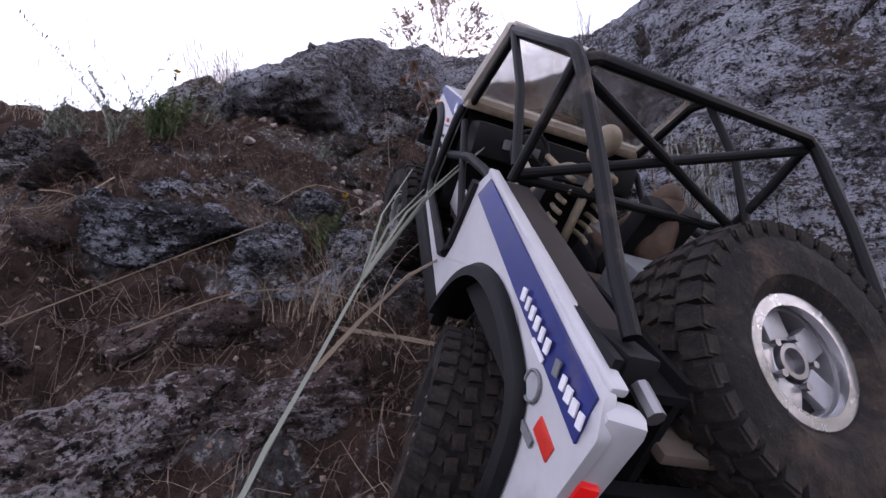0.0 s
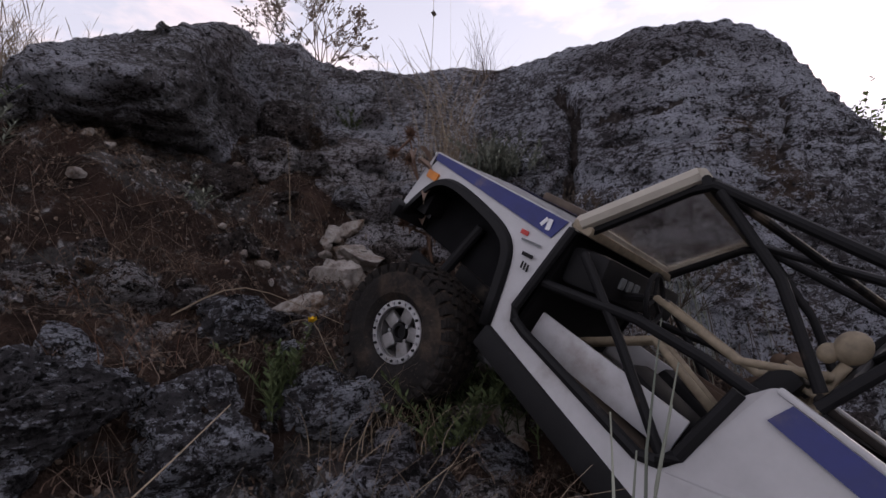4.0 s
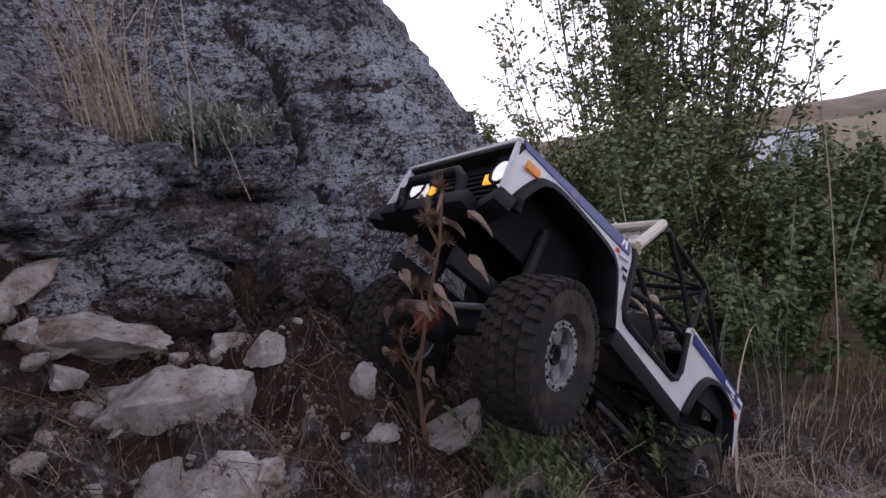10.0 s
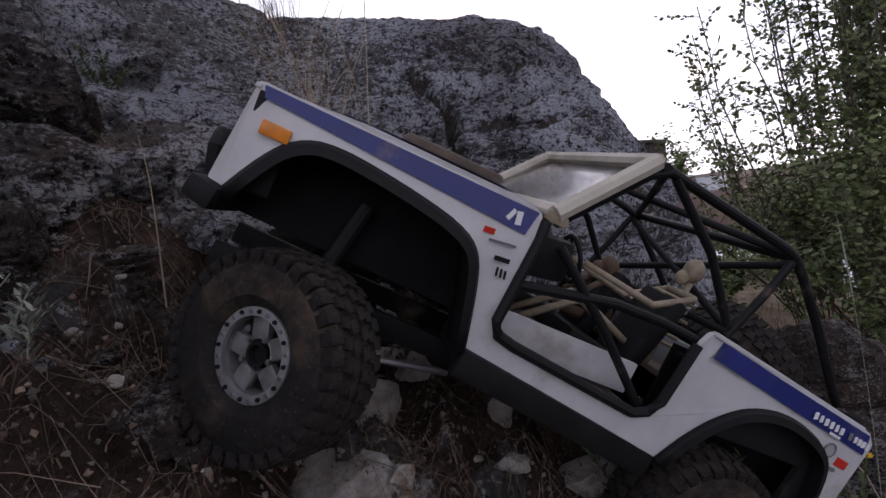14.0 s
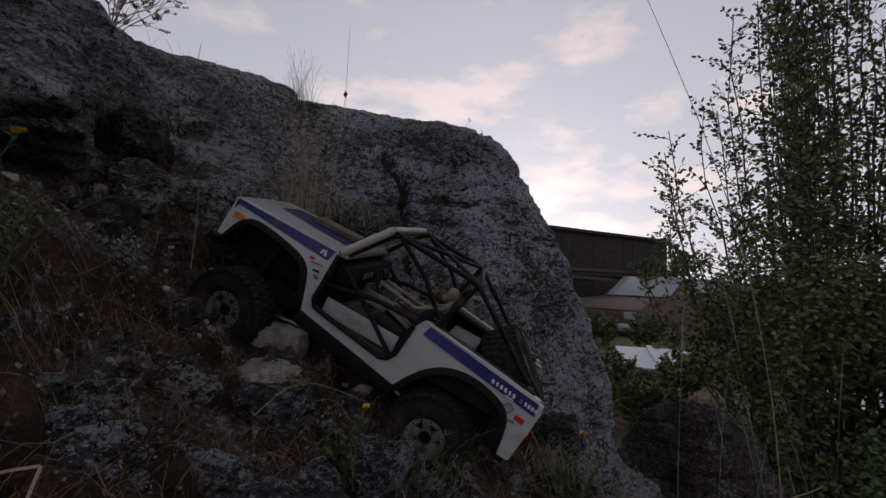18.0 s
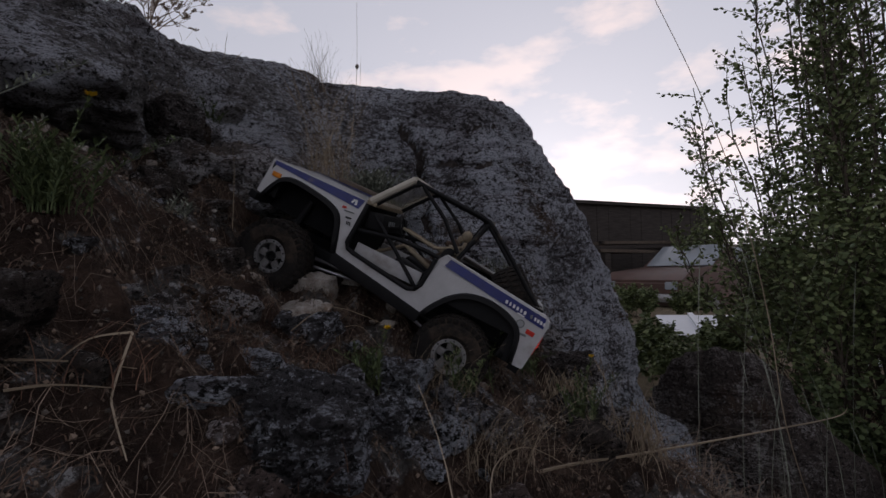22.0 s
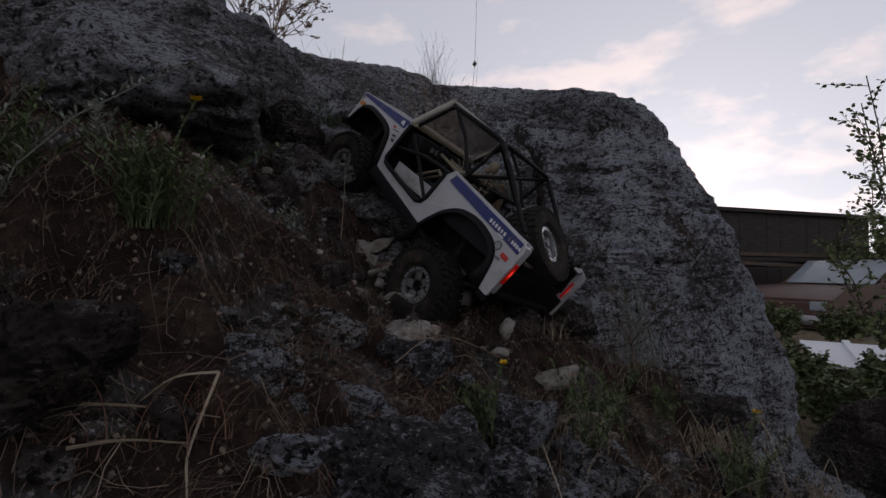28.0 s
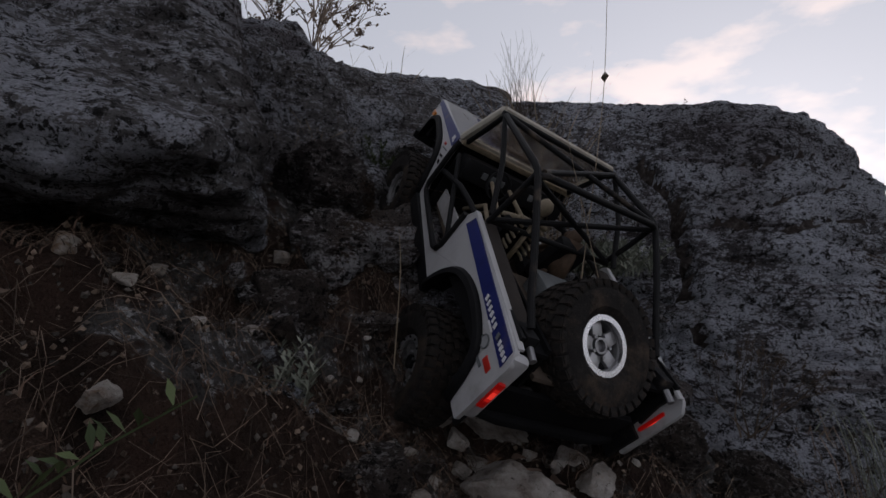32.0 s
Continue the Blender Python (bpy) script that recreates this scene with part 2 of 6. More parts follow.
c = k.mix(k.step(f, .58, .66), c, (.103, .085, .071))
k.colour(c)
k.bump(f, .9, .003, k.bump(m, 1.0, .008))
STONE = k.m
# colour for crack insides: darkened to stand for the shade there, over some soil
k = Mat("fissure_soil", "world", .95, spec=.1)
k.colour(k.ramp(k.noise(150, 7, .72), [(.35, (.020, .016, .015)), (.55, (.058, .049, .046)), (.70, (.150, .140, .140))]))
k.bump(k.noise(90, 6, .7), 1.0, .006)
CRACKSHADE = k.m
k = Mat("soil", "world", .95, spec=.15)
m, f = k.noise(24, 8, .7), k.noise(130, 6, .7)
c = k.ramp(m, [(.30, (.013, .008, .006)), (.50, (.042, .027, .021)), (.68, (.096, .063, .048))])
c = k.mix(k.step(k.noise(6, 4), .54, .68), c, (.054, .032, .024))
c = k.mix(k.step(f, .62, .70), c, (.208, .162, .131))
# bare lichen-spotted rock showing through
c = k.mix(k.step(k.noise(7.5, 7, .62), .525, .565), c, k.ramp(k.mix(.5, f, k.noise(48, 8, .7)), [(.36, (.021, .020, .020)), (.47, (.073, .069, .066)), (.535, (.098, .093, .092)), (.56, (.339, .336, .339))]))
# dry grass thatch on the flat ground to the east
split = k.t.nodes.new("ShaderNodeSeparateXYZ")
k.t.links.new(k.co, split.inputs[0])
c = k.mix(k.step(split.outputs["X"], .7, 1.3), c, k.ramp(k.noise(9, 8, .7), [(.3, (.06, .05, .035)), (.5, (.17, .135, .09)), (.7, (.27, .22, .15))]))
k.colour(c)
k.bump(f, 1.0, .006, k.bump(m, 1.0, .022))
SOIL = k.m


def plain(name, c, rough=.6, metal=0.0, vary=.25, scale=60, spec=.4, dust=0.0):
    k = Mat(name, "object", rough, metal, spec)
    n = k.noise(scale, 6)
    lo, hi = tuple(v * (1 - vary) for v in c), tuple(min(1, v * (1 + vary)) for v in c)
    col = k.ramp(n, [(.3, lo), (.7, hi)])
    if dust:
        col = k.mix(k.step(k.noise(scale * .35, 6), .62 - dust * .35, .80), col, (.16, .125, .095))
    k.colour(col)
    k.roughness(n, max(.05, rough - .12), min(1, rough + .15))
    return k


PAINT = plain("white_paint", (.46, .46, .47), .40, vary=.09, scale=50, dust=.26).m
BLUE = plain("blue_paint", (.015, .022, .130), .40, vary=.2, scale=70, dust=.12).m
FRAMETAN = plain("dusty_cream", (.42, .39, .33), .5, vary=.15, scale=60, dust=.35).m
PLASTIC = plain("black_plastic", (.009, .009, .010), .62, vary=.3, spec=.2, dust=.06).m
UNDER = plain("dark_underside", (.009, .009, .010), .9, vary=.3, spec=.1).m
TUBE = plain("black_tube", (.008, .008, .009), .55, vary=.25, spec=.18, dust=.04).m
k = Mat("tyre_rubber", "object", .88, spec=.2)
n, f = k.noise(70, 7, .65), k.noise(420, 5, .7)
c = k.ramp(n, [(.3, (.010, .009, .009)), (.6, (.020, .018, .017)), (.75, (.040, .034, .029))])
c = k.mix(k.step(k.noise(26, 7, .7), .48, .72), c, (.072, .053, .039))
c = k.mix(k.step(f, .60, .72), c, (.075, .060, .047))
k.colour(c)
k.bump(f, .6, .0012, k.bump(n, .7, .003))
RUBBER = k.m
DUSTRAIL = plain("dusty_rail", (.030, .024, .021), .8, vary=.35, scale=60, dust=.2).m
DUST = plain("dusty_board", (.085, .066, .052), .85, vary=.4, scale=60, dust=.4).m
GREY = plain("grey_plastic", (.14, .15, .155), .5).m
CAPGREY = plain("pale_cap", (.34, .35, .36), .5).m
WHITEINK = plain("white_ink", (.72, .72, .74), .5, vary=.05).m
AMBER = plain("amber_lens", (.60, .20, .02), .3).m
REDLENS = plain("red_lens", (.50, .03, .02), .35).m
REDPAINT = plain("red_cover", (.10, .020, .014), .5, dust=.15).m
ALLOYDARK = plain("dull_alloy", (.24, .235, .235), .45, .6, .3, scale=120, dust=.25).m
ALLOY = plain("alloy", (.42, .42, .43), .40, .75, .15, dust=.22).m
CHROME = plain("chrome", (.72, .72, .74), .24, .9, .08).m
STEEL = plain("steel", (.30, .30, .31), .35, .85, .2).m
LEATHER = plain("brown_toy", (.085, .055, .036), .7, vary=.4, scale=120).m
BONE = plain("tan_plastic", (.26, .215, .15), .6, vary=.3, scale=150).m
TAILGLOW = plain("tail_lens", (.26, .005, .005), .3).glow((1.0, .010, .006), .10).m
LENSGLOW = plain("lit_lens", (.34, .01, .008), .3).glow((1.0, .022, .015), .34).m
BULBGLOW = plain("tail_bulb", (.40, .02, .015), .3).glow((1.0, .045, .03), .75).m
HEADGLOW = plain("head_lens", (.8, .8, .82), .2).glow((.95, .97, 1.0), .20).m
AMBERGLOW = plain("amber_glow", (.8, .35, .02), .3).glow((1.0, .45, .02), .35).m
k = Mat("windscreen", "object", .05, spec=.25)
k.b.inputs["Transmission Weight"].default_value = .97
k.b.inputs["IOR"].default_value = 1.08
k.colour(k.mix(k.step(k.noise(30, 6), .35, .75), (.86, .82, .76), (.50, .43, .36)))
k.roughness(k.noise(40, 5), .04, .25)
GLASS = k.m


def plant_material(name, a, b, rough=.7):
    k = Mat(name, "world", rough, spec=.25)
    k.colour(k.ramp(k.island(), [(0.0, a), (1.0, b)]))
    return k.m


STRAW = plant_material("straw", (.178, .133, .092), (.381, .314, .231))
REDSTRAW = plant_material("red_straw", (.112, .060, .041), (.229, .135, .093))
MOSS = plant_material("dry_moss", (.042, .028, .020), (.165, .108, .080))
LITTER = plant_material("litter", (.034, .024, .018), (.237, .177, .135))
LEAF = plant_material("leaf", (.052, .074, .030), (.16, .19, .080), .6)
WEED = plant_material("weed", (.045, .065, .028), (.12, .15, .065))
SAGE = plant_material("sage", (.11, .125, .10), (.27, .285, .23))
BARK = plain("bark", (.07, .055, .042), .9, vary=.4).m
PALETWIG = plant_material("pale_twig", (.15, .11, .09), (.34, .27, .21))
TWIG = plant_material("twig", (.05, .038, .03), (.11, .085, .065))
PETAL = plant_material("petal", (.60, .36, .01), (.75, .50, .03))
THISTLE = plant_material("thistle", (.077, .045, .032), (.183, .112, .076))
DRYLEAF = plant_material("dry_leaf", (.101, .064, .049), (.254, .186, .148))


# ================= helpers =================
def mesh_from(name, verts, faces, mat, soft=True):
    me = bpy.data.meshes.new(name)
    me.from_pydata(verts, [], faces)
    me.materials.append(mat)
    if soft:
        me.polygons.foreach_set("use_smooth", [True] * len(me.polygons))
    return me


def fnoise(p, scale, octaves=4, seed=0.0):
    return noise.fractal(Vector((p[0] * scale + seed, p[1] * scale - seed, p[2] * scale + 2 * seed)), 1.0, 2.0, octaves)


def smooth(a, b, x):
    t = min(1, max(0, (x - a) / (b - a)))
    return t * t * (3 - 2 * t)


def boulder_mesh(name, centre, planes, sub=5, power=20, bump=0.02, fine=0.006, mat=None, seed=0.0, layers=0.0, cracks=(), freq=6, facing=None, seams=0.0):
    """A rock bounded by soft planes (normal, a point on it), roughened by noise, with cracks cut in."""
    c = Vector(centre)
    cut = []
    for n, p in planes:
        n = Vector(n).normalized()
        cut.append((n, n.dot(Vector(p) - c)))
    bm = bmesh.new()
    bmesh.ops.create_icosphere(bm, subdivisions=sub, radius=1)
    if facing:
        near = [e for e in bm.edges if (e.verts[0].co + e.verts[1].co).dot(Vector(facing)) > 1.0]
        bmesh.ops.subdivide_edges(bm, edges=near, cuts=1, use_grid_fill=True)
    inside = []
    for v in bm.verts:
        d = v.co.normalized()
        s = 0.0
        for n, o in cut:
            s += max(0.0, n.dot(d) / o) ** power
        q = c + d * (s ** (-1 / power))
        h = bump * fnoise(q, freq, 4, seed) + fine * (1 - abs(fnoise(q, freq * 5, 4, seed + 5)))
        if layers:
            h += layers * fnoise((q.x * .5 + q.y * .3, q.y * .5, q.z * 3.2 + .8 * q.x), 11, 3, seed)
        if seams:
            g = fnoise((q.x * .55 + q.y * .2, q.y * .55, q.z * 2.4 + .9 * q.x), 5.5, 4, seed + 2)
            h -= seams * math.exp(-(g / .035) ** 2) * smooth(-.15, .25, fnoise(q, 4, 2, seed + 8))
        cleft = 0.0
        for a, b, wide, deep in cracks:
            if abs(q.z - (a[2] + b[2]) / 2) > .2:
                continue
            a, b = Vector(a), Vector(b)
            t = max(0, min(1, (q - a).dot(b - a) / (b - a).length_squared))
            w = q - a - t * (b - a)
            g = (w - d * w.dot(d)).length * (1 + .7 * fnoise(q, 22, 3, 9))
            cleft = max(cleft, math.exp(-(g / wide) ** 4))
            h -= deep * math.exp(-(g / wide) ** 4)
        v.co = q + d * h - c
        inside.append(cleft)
    me = bpy.data.meshes.new(name)
    bm.to_mesh(me)
    bm.free()
    me.polygons.foreach_set("use_smooth", [True] * len(me.polygons))
    me.materials.append(mat)
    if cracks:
        # inside open cracks, shade is painted in along with bare stone and soil
        me.materials.append(CRACKSHADE)
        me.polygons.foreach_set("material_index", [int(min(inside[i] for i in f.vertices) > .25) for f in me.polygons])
    return me


def boulder(name, label, centre, planes, **kw):
    ob = new(name, boulder_mesh(name, centre, planes, **kw))
    ob.location = centre
    return tagged(ob, label, "rock")


# ================= ground =================
def cap_z(x):
    return 1.10 + .05 * smooth(-.7, -.4, x) + .21 * smooth(-.2, .25, x)


def ground_z(x, y):
    d = y - 0.24
    h = 0.5 + 0.55 * d + 0.25 * max(d, -0.7) ** 2
    h += .05 * smooth(-.15, -.35, x) * smooth(.2, .5, y)
    east = smooth(0.50, 1.10, x) * (1 - smooth(0.9, 1.3, y))
    east = max(east, smooth(.85, 1.35, x))
    # a gap between the slope and the foot of the boulder
    edge = .23 + .16 * smooth(.28, .52, y)
    east = max(east, .9 * smooth(edge, edge + .26, x) * (1 - smooth(.50, .72, y)))
    h = h * (1 - east) + east * (0.05 + 0.1 * max(0, min(y, 1)))
    if h < 0.04:
        h = 0.04 * math.exp((h - 0.04) * 8)
    # a shallow hollow below the ledge, where the front wheels come to stand
    hollow = .055 * math.exp(-(((x + .065) / .085) ** 2 + ((y - .735) / .075) ** 2)) + .050 * math.exp(-(((x - .07) / .07) ** 2 + ((y - .755) / .06) ** 2))
    h -= hollow
    h += .050 * math.exp(-(((x + .41) / .10) ** 2 + ((y - .635) / .065) ** 2))
    top = cap_z(x) - .12
    if h > top:
        h = top + (1 - math.exp(-(h - top) * 5)) * 0.12
    # the knoll ends to the far sides
    far = max(smooth(1.5, 6, y), smooth(-1.6, -6, x))
    return h * (1 - far) + far * .02


def ground_top(x, y):
    z = ground_z(x, y)
    rough = smooth(0.03, 0.3, z)
    p = (x, y, 0)
    return z + rough * (.030 * fnoise(p, 4.5) + .026 * (1 - 2 * abs(fnoise(p, 11, 4, 4))) + .013 * fnoise(p, 38, 4, 2)) + (1 - rough) * .012 * fnoise(p, 3)


def axis(lo, hi, step, far):
    a = list(np.arange(lo, hi + step / 2, step))
    s, b, e = step, [], []
    x, z = lo, hi
    while z < far:
        s *= 1.28
        x, z = x - s, z + s
        b.insert(0, x), e.append(z)
    return b + a + e


GX, GY = axis(-0.9, 1.2, 0.0085, 900), axis(-0.3, 1.4, 0.0085, 900)
gv = [(x, y, ground_top(x, y)) for y in GY for x in GX]
nx = len(GX)
gf = [(j * nx + i, j * nx + i + 1, (j + 1) * nx + i + 1, (j + 1) * nx + i) for j in range(len(GY) - 1) for i in range(nx - 1)]
ground = tagged(new("ground", mesh_from("ground", gv, gf, SOIL)), "dark stony soil slope with dry grass", "ground", kind="structure")

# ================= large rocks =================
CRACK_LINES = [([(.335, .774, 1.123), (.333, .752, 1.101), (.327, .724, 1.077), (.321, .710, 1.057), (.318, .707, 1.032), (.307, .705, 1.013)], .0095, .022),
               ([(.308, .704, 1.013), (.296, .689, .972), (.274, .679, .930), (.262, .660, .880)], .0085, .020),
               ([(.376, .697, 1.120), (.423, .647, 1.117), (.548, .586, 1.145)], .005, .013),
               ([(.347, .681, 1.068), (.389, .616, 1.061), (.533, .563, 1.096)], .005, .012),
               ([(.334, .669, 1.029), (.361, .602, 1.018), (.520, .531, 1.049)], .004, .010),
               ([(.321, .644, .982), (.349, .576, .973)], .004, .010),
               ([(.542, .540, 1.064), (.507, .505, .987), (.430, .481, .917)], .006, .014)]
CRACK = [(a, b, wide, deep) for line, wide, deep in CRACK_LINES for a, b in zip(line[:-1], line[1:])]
boulder("boulder", "large grey boulder speckled with pale lichen beside the slope", (0.62, 1.0, 0.72), [
    ((-.297, -.827, .478), (.453, .536, .988)), ((-.106, -.185, .977), (.561, .897, 1.263)), ((.500, .100, .860), (.902, 1.056, 1.205)), ((-.772, -.397, .496), (.237, .803, .967)), ((.966, .125, .228), (.906, 1.037, .788)),
    ((.139, -.951, .277), (.710, .387, .899)), ((.065, -.818, .571), (.662, .470, 1.090)), ((.111, -.901, .420), (.690, .437, .983)), ((.428, -.804, .413), (.845, .578, .937)), ((-.398, -.917, .031), (.397, .485, .738)),
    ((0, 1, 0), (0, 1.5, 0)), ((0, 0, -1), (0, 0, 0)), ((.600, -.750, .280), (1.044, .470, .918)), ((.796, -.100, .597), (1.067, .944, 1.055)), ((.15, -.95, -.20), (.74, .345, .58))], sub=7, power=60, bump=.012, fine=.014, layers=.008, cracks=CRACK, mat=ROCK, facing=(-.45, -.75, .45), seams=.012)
outcrop = boulder("rock_outcrop", "overhanging dark grey rock outcrop above the slope", (-.32, .98, 1.09), [
    ((-.05, -1, -.05), (-.3, .725, 1.0)), ((-.12, -.64, .77), (-.28, .93, 1.170)), ((-.40, -.1, 1), (-.185, 1.03, 1.262)), ((.90, -.40, .15), (-.215, .84, 1.03)), ((-.52, -.2, .83), (-.345, .95, 1.130)),
    ((-1, -.3, .3), (-.42, .9, 1.0)), ((0, 1, 0), (0, 1.25, 0)), ((0, -.30, -.95), (-.3, .74, 1.022))], sub=6, power=18, bump=.034, fine=.020, seed=3, mat=MIDROCK, freq=7)
boulder("crest_rock", "steep grey rock below the twiggy shrub", (-.01, 1.20, 1.08), [
    ((-.10, -.87, .50), (-.06, .985, 1.07)), ((0, -.10, 1), (0, 1.1, 1.268)), ((.70, -.2, .65), (.27, 1.1, 1.24)), ((-.80, -.3, .5), (-.17, 1.05, 1.18)), ((0, 1, 0), (0, 1.45, 0)), ((0, 0, -1), (0, 0, .7))],
    sub=6, power=16, bump=.035, fine=.020, seed=31, mat=MIDROCK, freq=8)
boulder("crest_rock", "low grey rock on the crest beside the boulder", (.24, 1.25, 1.1), [
    ((-.22, -.35, 1), (.2, 1.14, 1.300)), ((-.1, -.9, .35), (.2, 1.06, 1.15)), ((-1, 0, .2), (.05, 1.2, 1.2)), ((1, 0, .2), (.50, 1.2, 1.2)), ((0, 1, 0), (0, 1.5, 0)), ((0, 0, -1), (0, 0, .8))],
    sub=6, power=14, bump=.016, fine=.016, seed=44, mat=MIDROCK, freq=8)
boulder("rock_ledge", "low broken rock ledge below the tall grass", (.13, 1.0, .85), [
    ((-.10, -.80, .58), (.08, .815, .92)), ((0, -.35, .93), (.1, .95, 1.035)), ((-.8, -.5, .3), (-.02, .85, .92)), ((.9, -.4, .2), (.36, .80, .95)), ((0, 1, 0), (0, 1.3, 0)), ((0, 0, -1), (0, 0, .6))],
    sub=6, power=14, bump=.045, fine=.022, seed=8, mat=LEDGEROCK, freq=8)
boulder("crest_rock", "dark rounded rock on the crest behind the tall grass", (.46, 1.40, 1.2), [
    ((0, -.1, 1), (.4, 1.32, 1.385)), ((-.5, -.2, .75), (.30, 1.32, 1.36)), ((-.1, -.9, .3), (.4, 1.25, 1.2)), ((.4, 0, .9), (.62, 1.3, 1.33)), ((1, 0, .2), (.85, 1.3, 1.2)), ((0, 1, 0), (0, 1.7, 0)), ((0, 0, -1), (0, 0, .9)), ((-1, 0, 0), (.2, 1.3, 1))],
    sub=5, power=14, bump=.03, fine=.015, seed=12, mat=DARKROCK)
# ================= the toy truck =================
def part(name, bm, mat, parent, label="", flat=False):
    """Links a bmesh as one mesh object under a thing or a part."""
    me = bpy.data.meshes.new(name)
    bmesh.ops.recalc_face_normals(bm, faces=bm.faces)
    if not flat:
        for f in bm.faces:
            f.smooth = True
    bm.to_mesh(me)
    bm.free()
    if not flat:
        me.set_sharp_from_angle(angle=radians(35))
    me.materials.append(mat)
    ob = new(name, me)
    ob.parent = parent
    if label:
        ob["label"] = label
    return ob


def box(bm, centre, size, turn=None, bevel=0.0):
    r = bmesh.ops.create_cube(bm, size=1, matrix=Matrix.LocRotScale(centre, Euler([radians(a) for a in turn]) if turn else None, size))
    if bevel:
        es = {e for v in r["verts"] for e in v.link_edges}
        bmesh.ops.bevel(bm, geom=list(es), offset=bevel, segments=2, profile=0.6, affect="EDGES")
    return bm


def tube(bm, points, radius, segments=10, closed=False):
    """A round tube through points, with mitred bends."""
    pts = [Vector(p) for p in points]
    rings = []
    n = len(pts)
    for i, p in enumerate(pts):
        if closed:
            d = (pts[(i + 1) % n] - pts[i - 1]).normalized()
        else:
            d = (pts[min(i + 1, n - 1)] - pts[max(i - 1, 0)]).normalized()
        up = Vector((0, 0, 1)) if abs(d.z) < 0.9 else Vector((0, 1, 0))
        a = d.cross(up).normalized()
        b = d.cross(a)
        rings.append([bm.verts.new(p + radius * (math.cos(t) * a + math.sin(t) * b)) for t in (2 * math.pi * k / segments for k in range(segments))])
    span = range(n if closed else n - 1)
    for i in span:
        r, s = rings[i], rings[(i + 1) % n]
        if closed and i == n - 1:
            shift = min(range(segments), key=lambda q: (r[0].co - s[q].co).length)
            s = s[shift:] + s[:shift]
        for k in range(segments):
            bm.faces.new((r[k], r[(k + 1) % segments], s[(k + 1) % segments], s[k]))
    if not closed:
        bm.faces.new(rings[0])
        bm.faces.new(rings[-1][::-1])
    return bm


def lathe(bm, profile, segments=48):
    """A body turned round the y axis from rows of radius and y."""
    rings = [[bm.verts.new((r * math.cos(2 * math.pi * k / segments), y, r * math.sin(2 * math.pi * k / segments))) for k in range(segments)] for r, y in profile]
    for a, b in zip(rings[:-1], rings[1:]):
        for k in range(segments):
            bm.faces.new((a[k], a[(k + 1) % segments], b[(k + 1) % segments], b[k]))
    return bm


def half_width(x):
    return float(np.interp(x, (-0.23, -0.1, 0.055, 0.2), (0.0923, 0.0912, 0.0862, 0.0724)))


def side_y(x, z):
    return half_width(x) - 0.25 * max(0, z - 0.082)


def ears(points):
    """Cuts a flat outline into triangles, by their numbers."""
    def area(a, b, c):
        return (b[0] - a[0]) * (c[1] - a[1]) - (b[1] - a[1]) * (c[0] - a[0])
    idx = list(range(len(points)))
    if sum(points[i - 1][0] * points[i][1] - points[i][0] * points[i - 1][1] for i in idx) < 0:
        idx.reverse()
    found = []
    while len(idx) > 3:
        for k in range(len(idx)):
            a, b, c = idx[k - 1], idx[k], idx[(k + 1) % len(idx)]
            p, q, r = points[a], points[b], points[c]
            if area(p, q, r) <= 1e-12:
                continue
            if any(area(p, q, points[j]) >= 0 and area(q, r, points[j]) >= 0 and area(r, p, points[j]) >= 0 for j in idx if j not in (a, b, c)):
                continue
            found.append((a, b, c))
            idx.pop(k)
            break
        else:
            idx.pop()
    found.append(tuple(idx))
    return found


def slab(outline, side, thick=0.004, proud=0.0, skip=()):
    """A panel that lies in the truck's side: an outline of (x, z), given thickness."""
    bm = bmesh.new()
    out = [bm.verts.new((x, side * (side_y(x, z) + proud), z)) for x, z in outline]
    inn = [bm.verts.new((x, side * (side_y(x, z) + proud - thick), z)) for x, z in outline]
    n = len(outline)
    for a, b, c in ears(outline):
        bm.faces.new((out[a], out[b], out[c]))
        bm.faces.new((inn[c], inn[b], inn[a]))
    for i in range(n):
        bm.faces.new((out[i], inn[i], inn[(i + 1) % n], out[(i + 1) % n]))
    return bm


def rounded(points, cut=0.004):
    """An outline with its corners cut into two."""
    res = []
    n = len(points)
    for i in range(n):
        p, a, b = Vector(points[i]), Vector(points[i - 1]), Vector(points[(i + 1) % n])
        c = min(cut, 0.35 * (p - a).length, 0.35 * (p - b).length)
        q0, q1 = p + (a - p).normalized() * c, p + (b - p).normalized() * c
        res += [tuple(q0), tuple(0.25 * q0 + 0.5 * p + 0.25 * q1), tuple(q1)]
    return res


def eased(points):
    """An open line with its inner corners rounded off twice."""
    for _ in range(2):
        out = [points[0]]
        for p, q in zip(points[:-1], points[1:]):
            out += [(.75 * p[0] + .25 * q[0], .75 * p[1] + .25 * q[1]), (.25 * p[0] + .75 * q[0], .25 * p[1] + .75 * q[1])]
        points = [points[0]] + out[2:-1] + [points[-1]]
    return points


FRONT_ARCH = eased([(.0597, .028), (.069, .058), (.077, .0765), (.092, .0845), (.125, .0885), (.162, .0900), (.178, .0835), (.188, .070), (.1985, .047)])
REAR_ARCH = eased([(-.209, .015), (-.203, .052), (-.188, .0665), (-.152, .0735), (-.122, .0675), (-.102, .053), (-.088, .034), (-.078, .0145)])
SIDE = [(.2055, .050), (.2035, .101), (.054, .1095), (.0510, .098), (.0530, .047), (.048, .0400), (.037, .0378), (-.050, .0315), (-.060, .036), (-.065, .046), (-.0675, .086), (-.074, .0965),
        (-.222, .0868), (-.2285, .079), (-.2235, .015)] + REAR_ARCH + FRONT_ARCH

truck = tagged(new("toy_truck"), "white and blue radio-controlled rock crawler truck with a black roll cage", "toy truck")

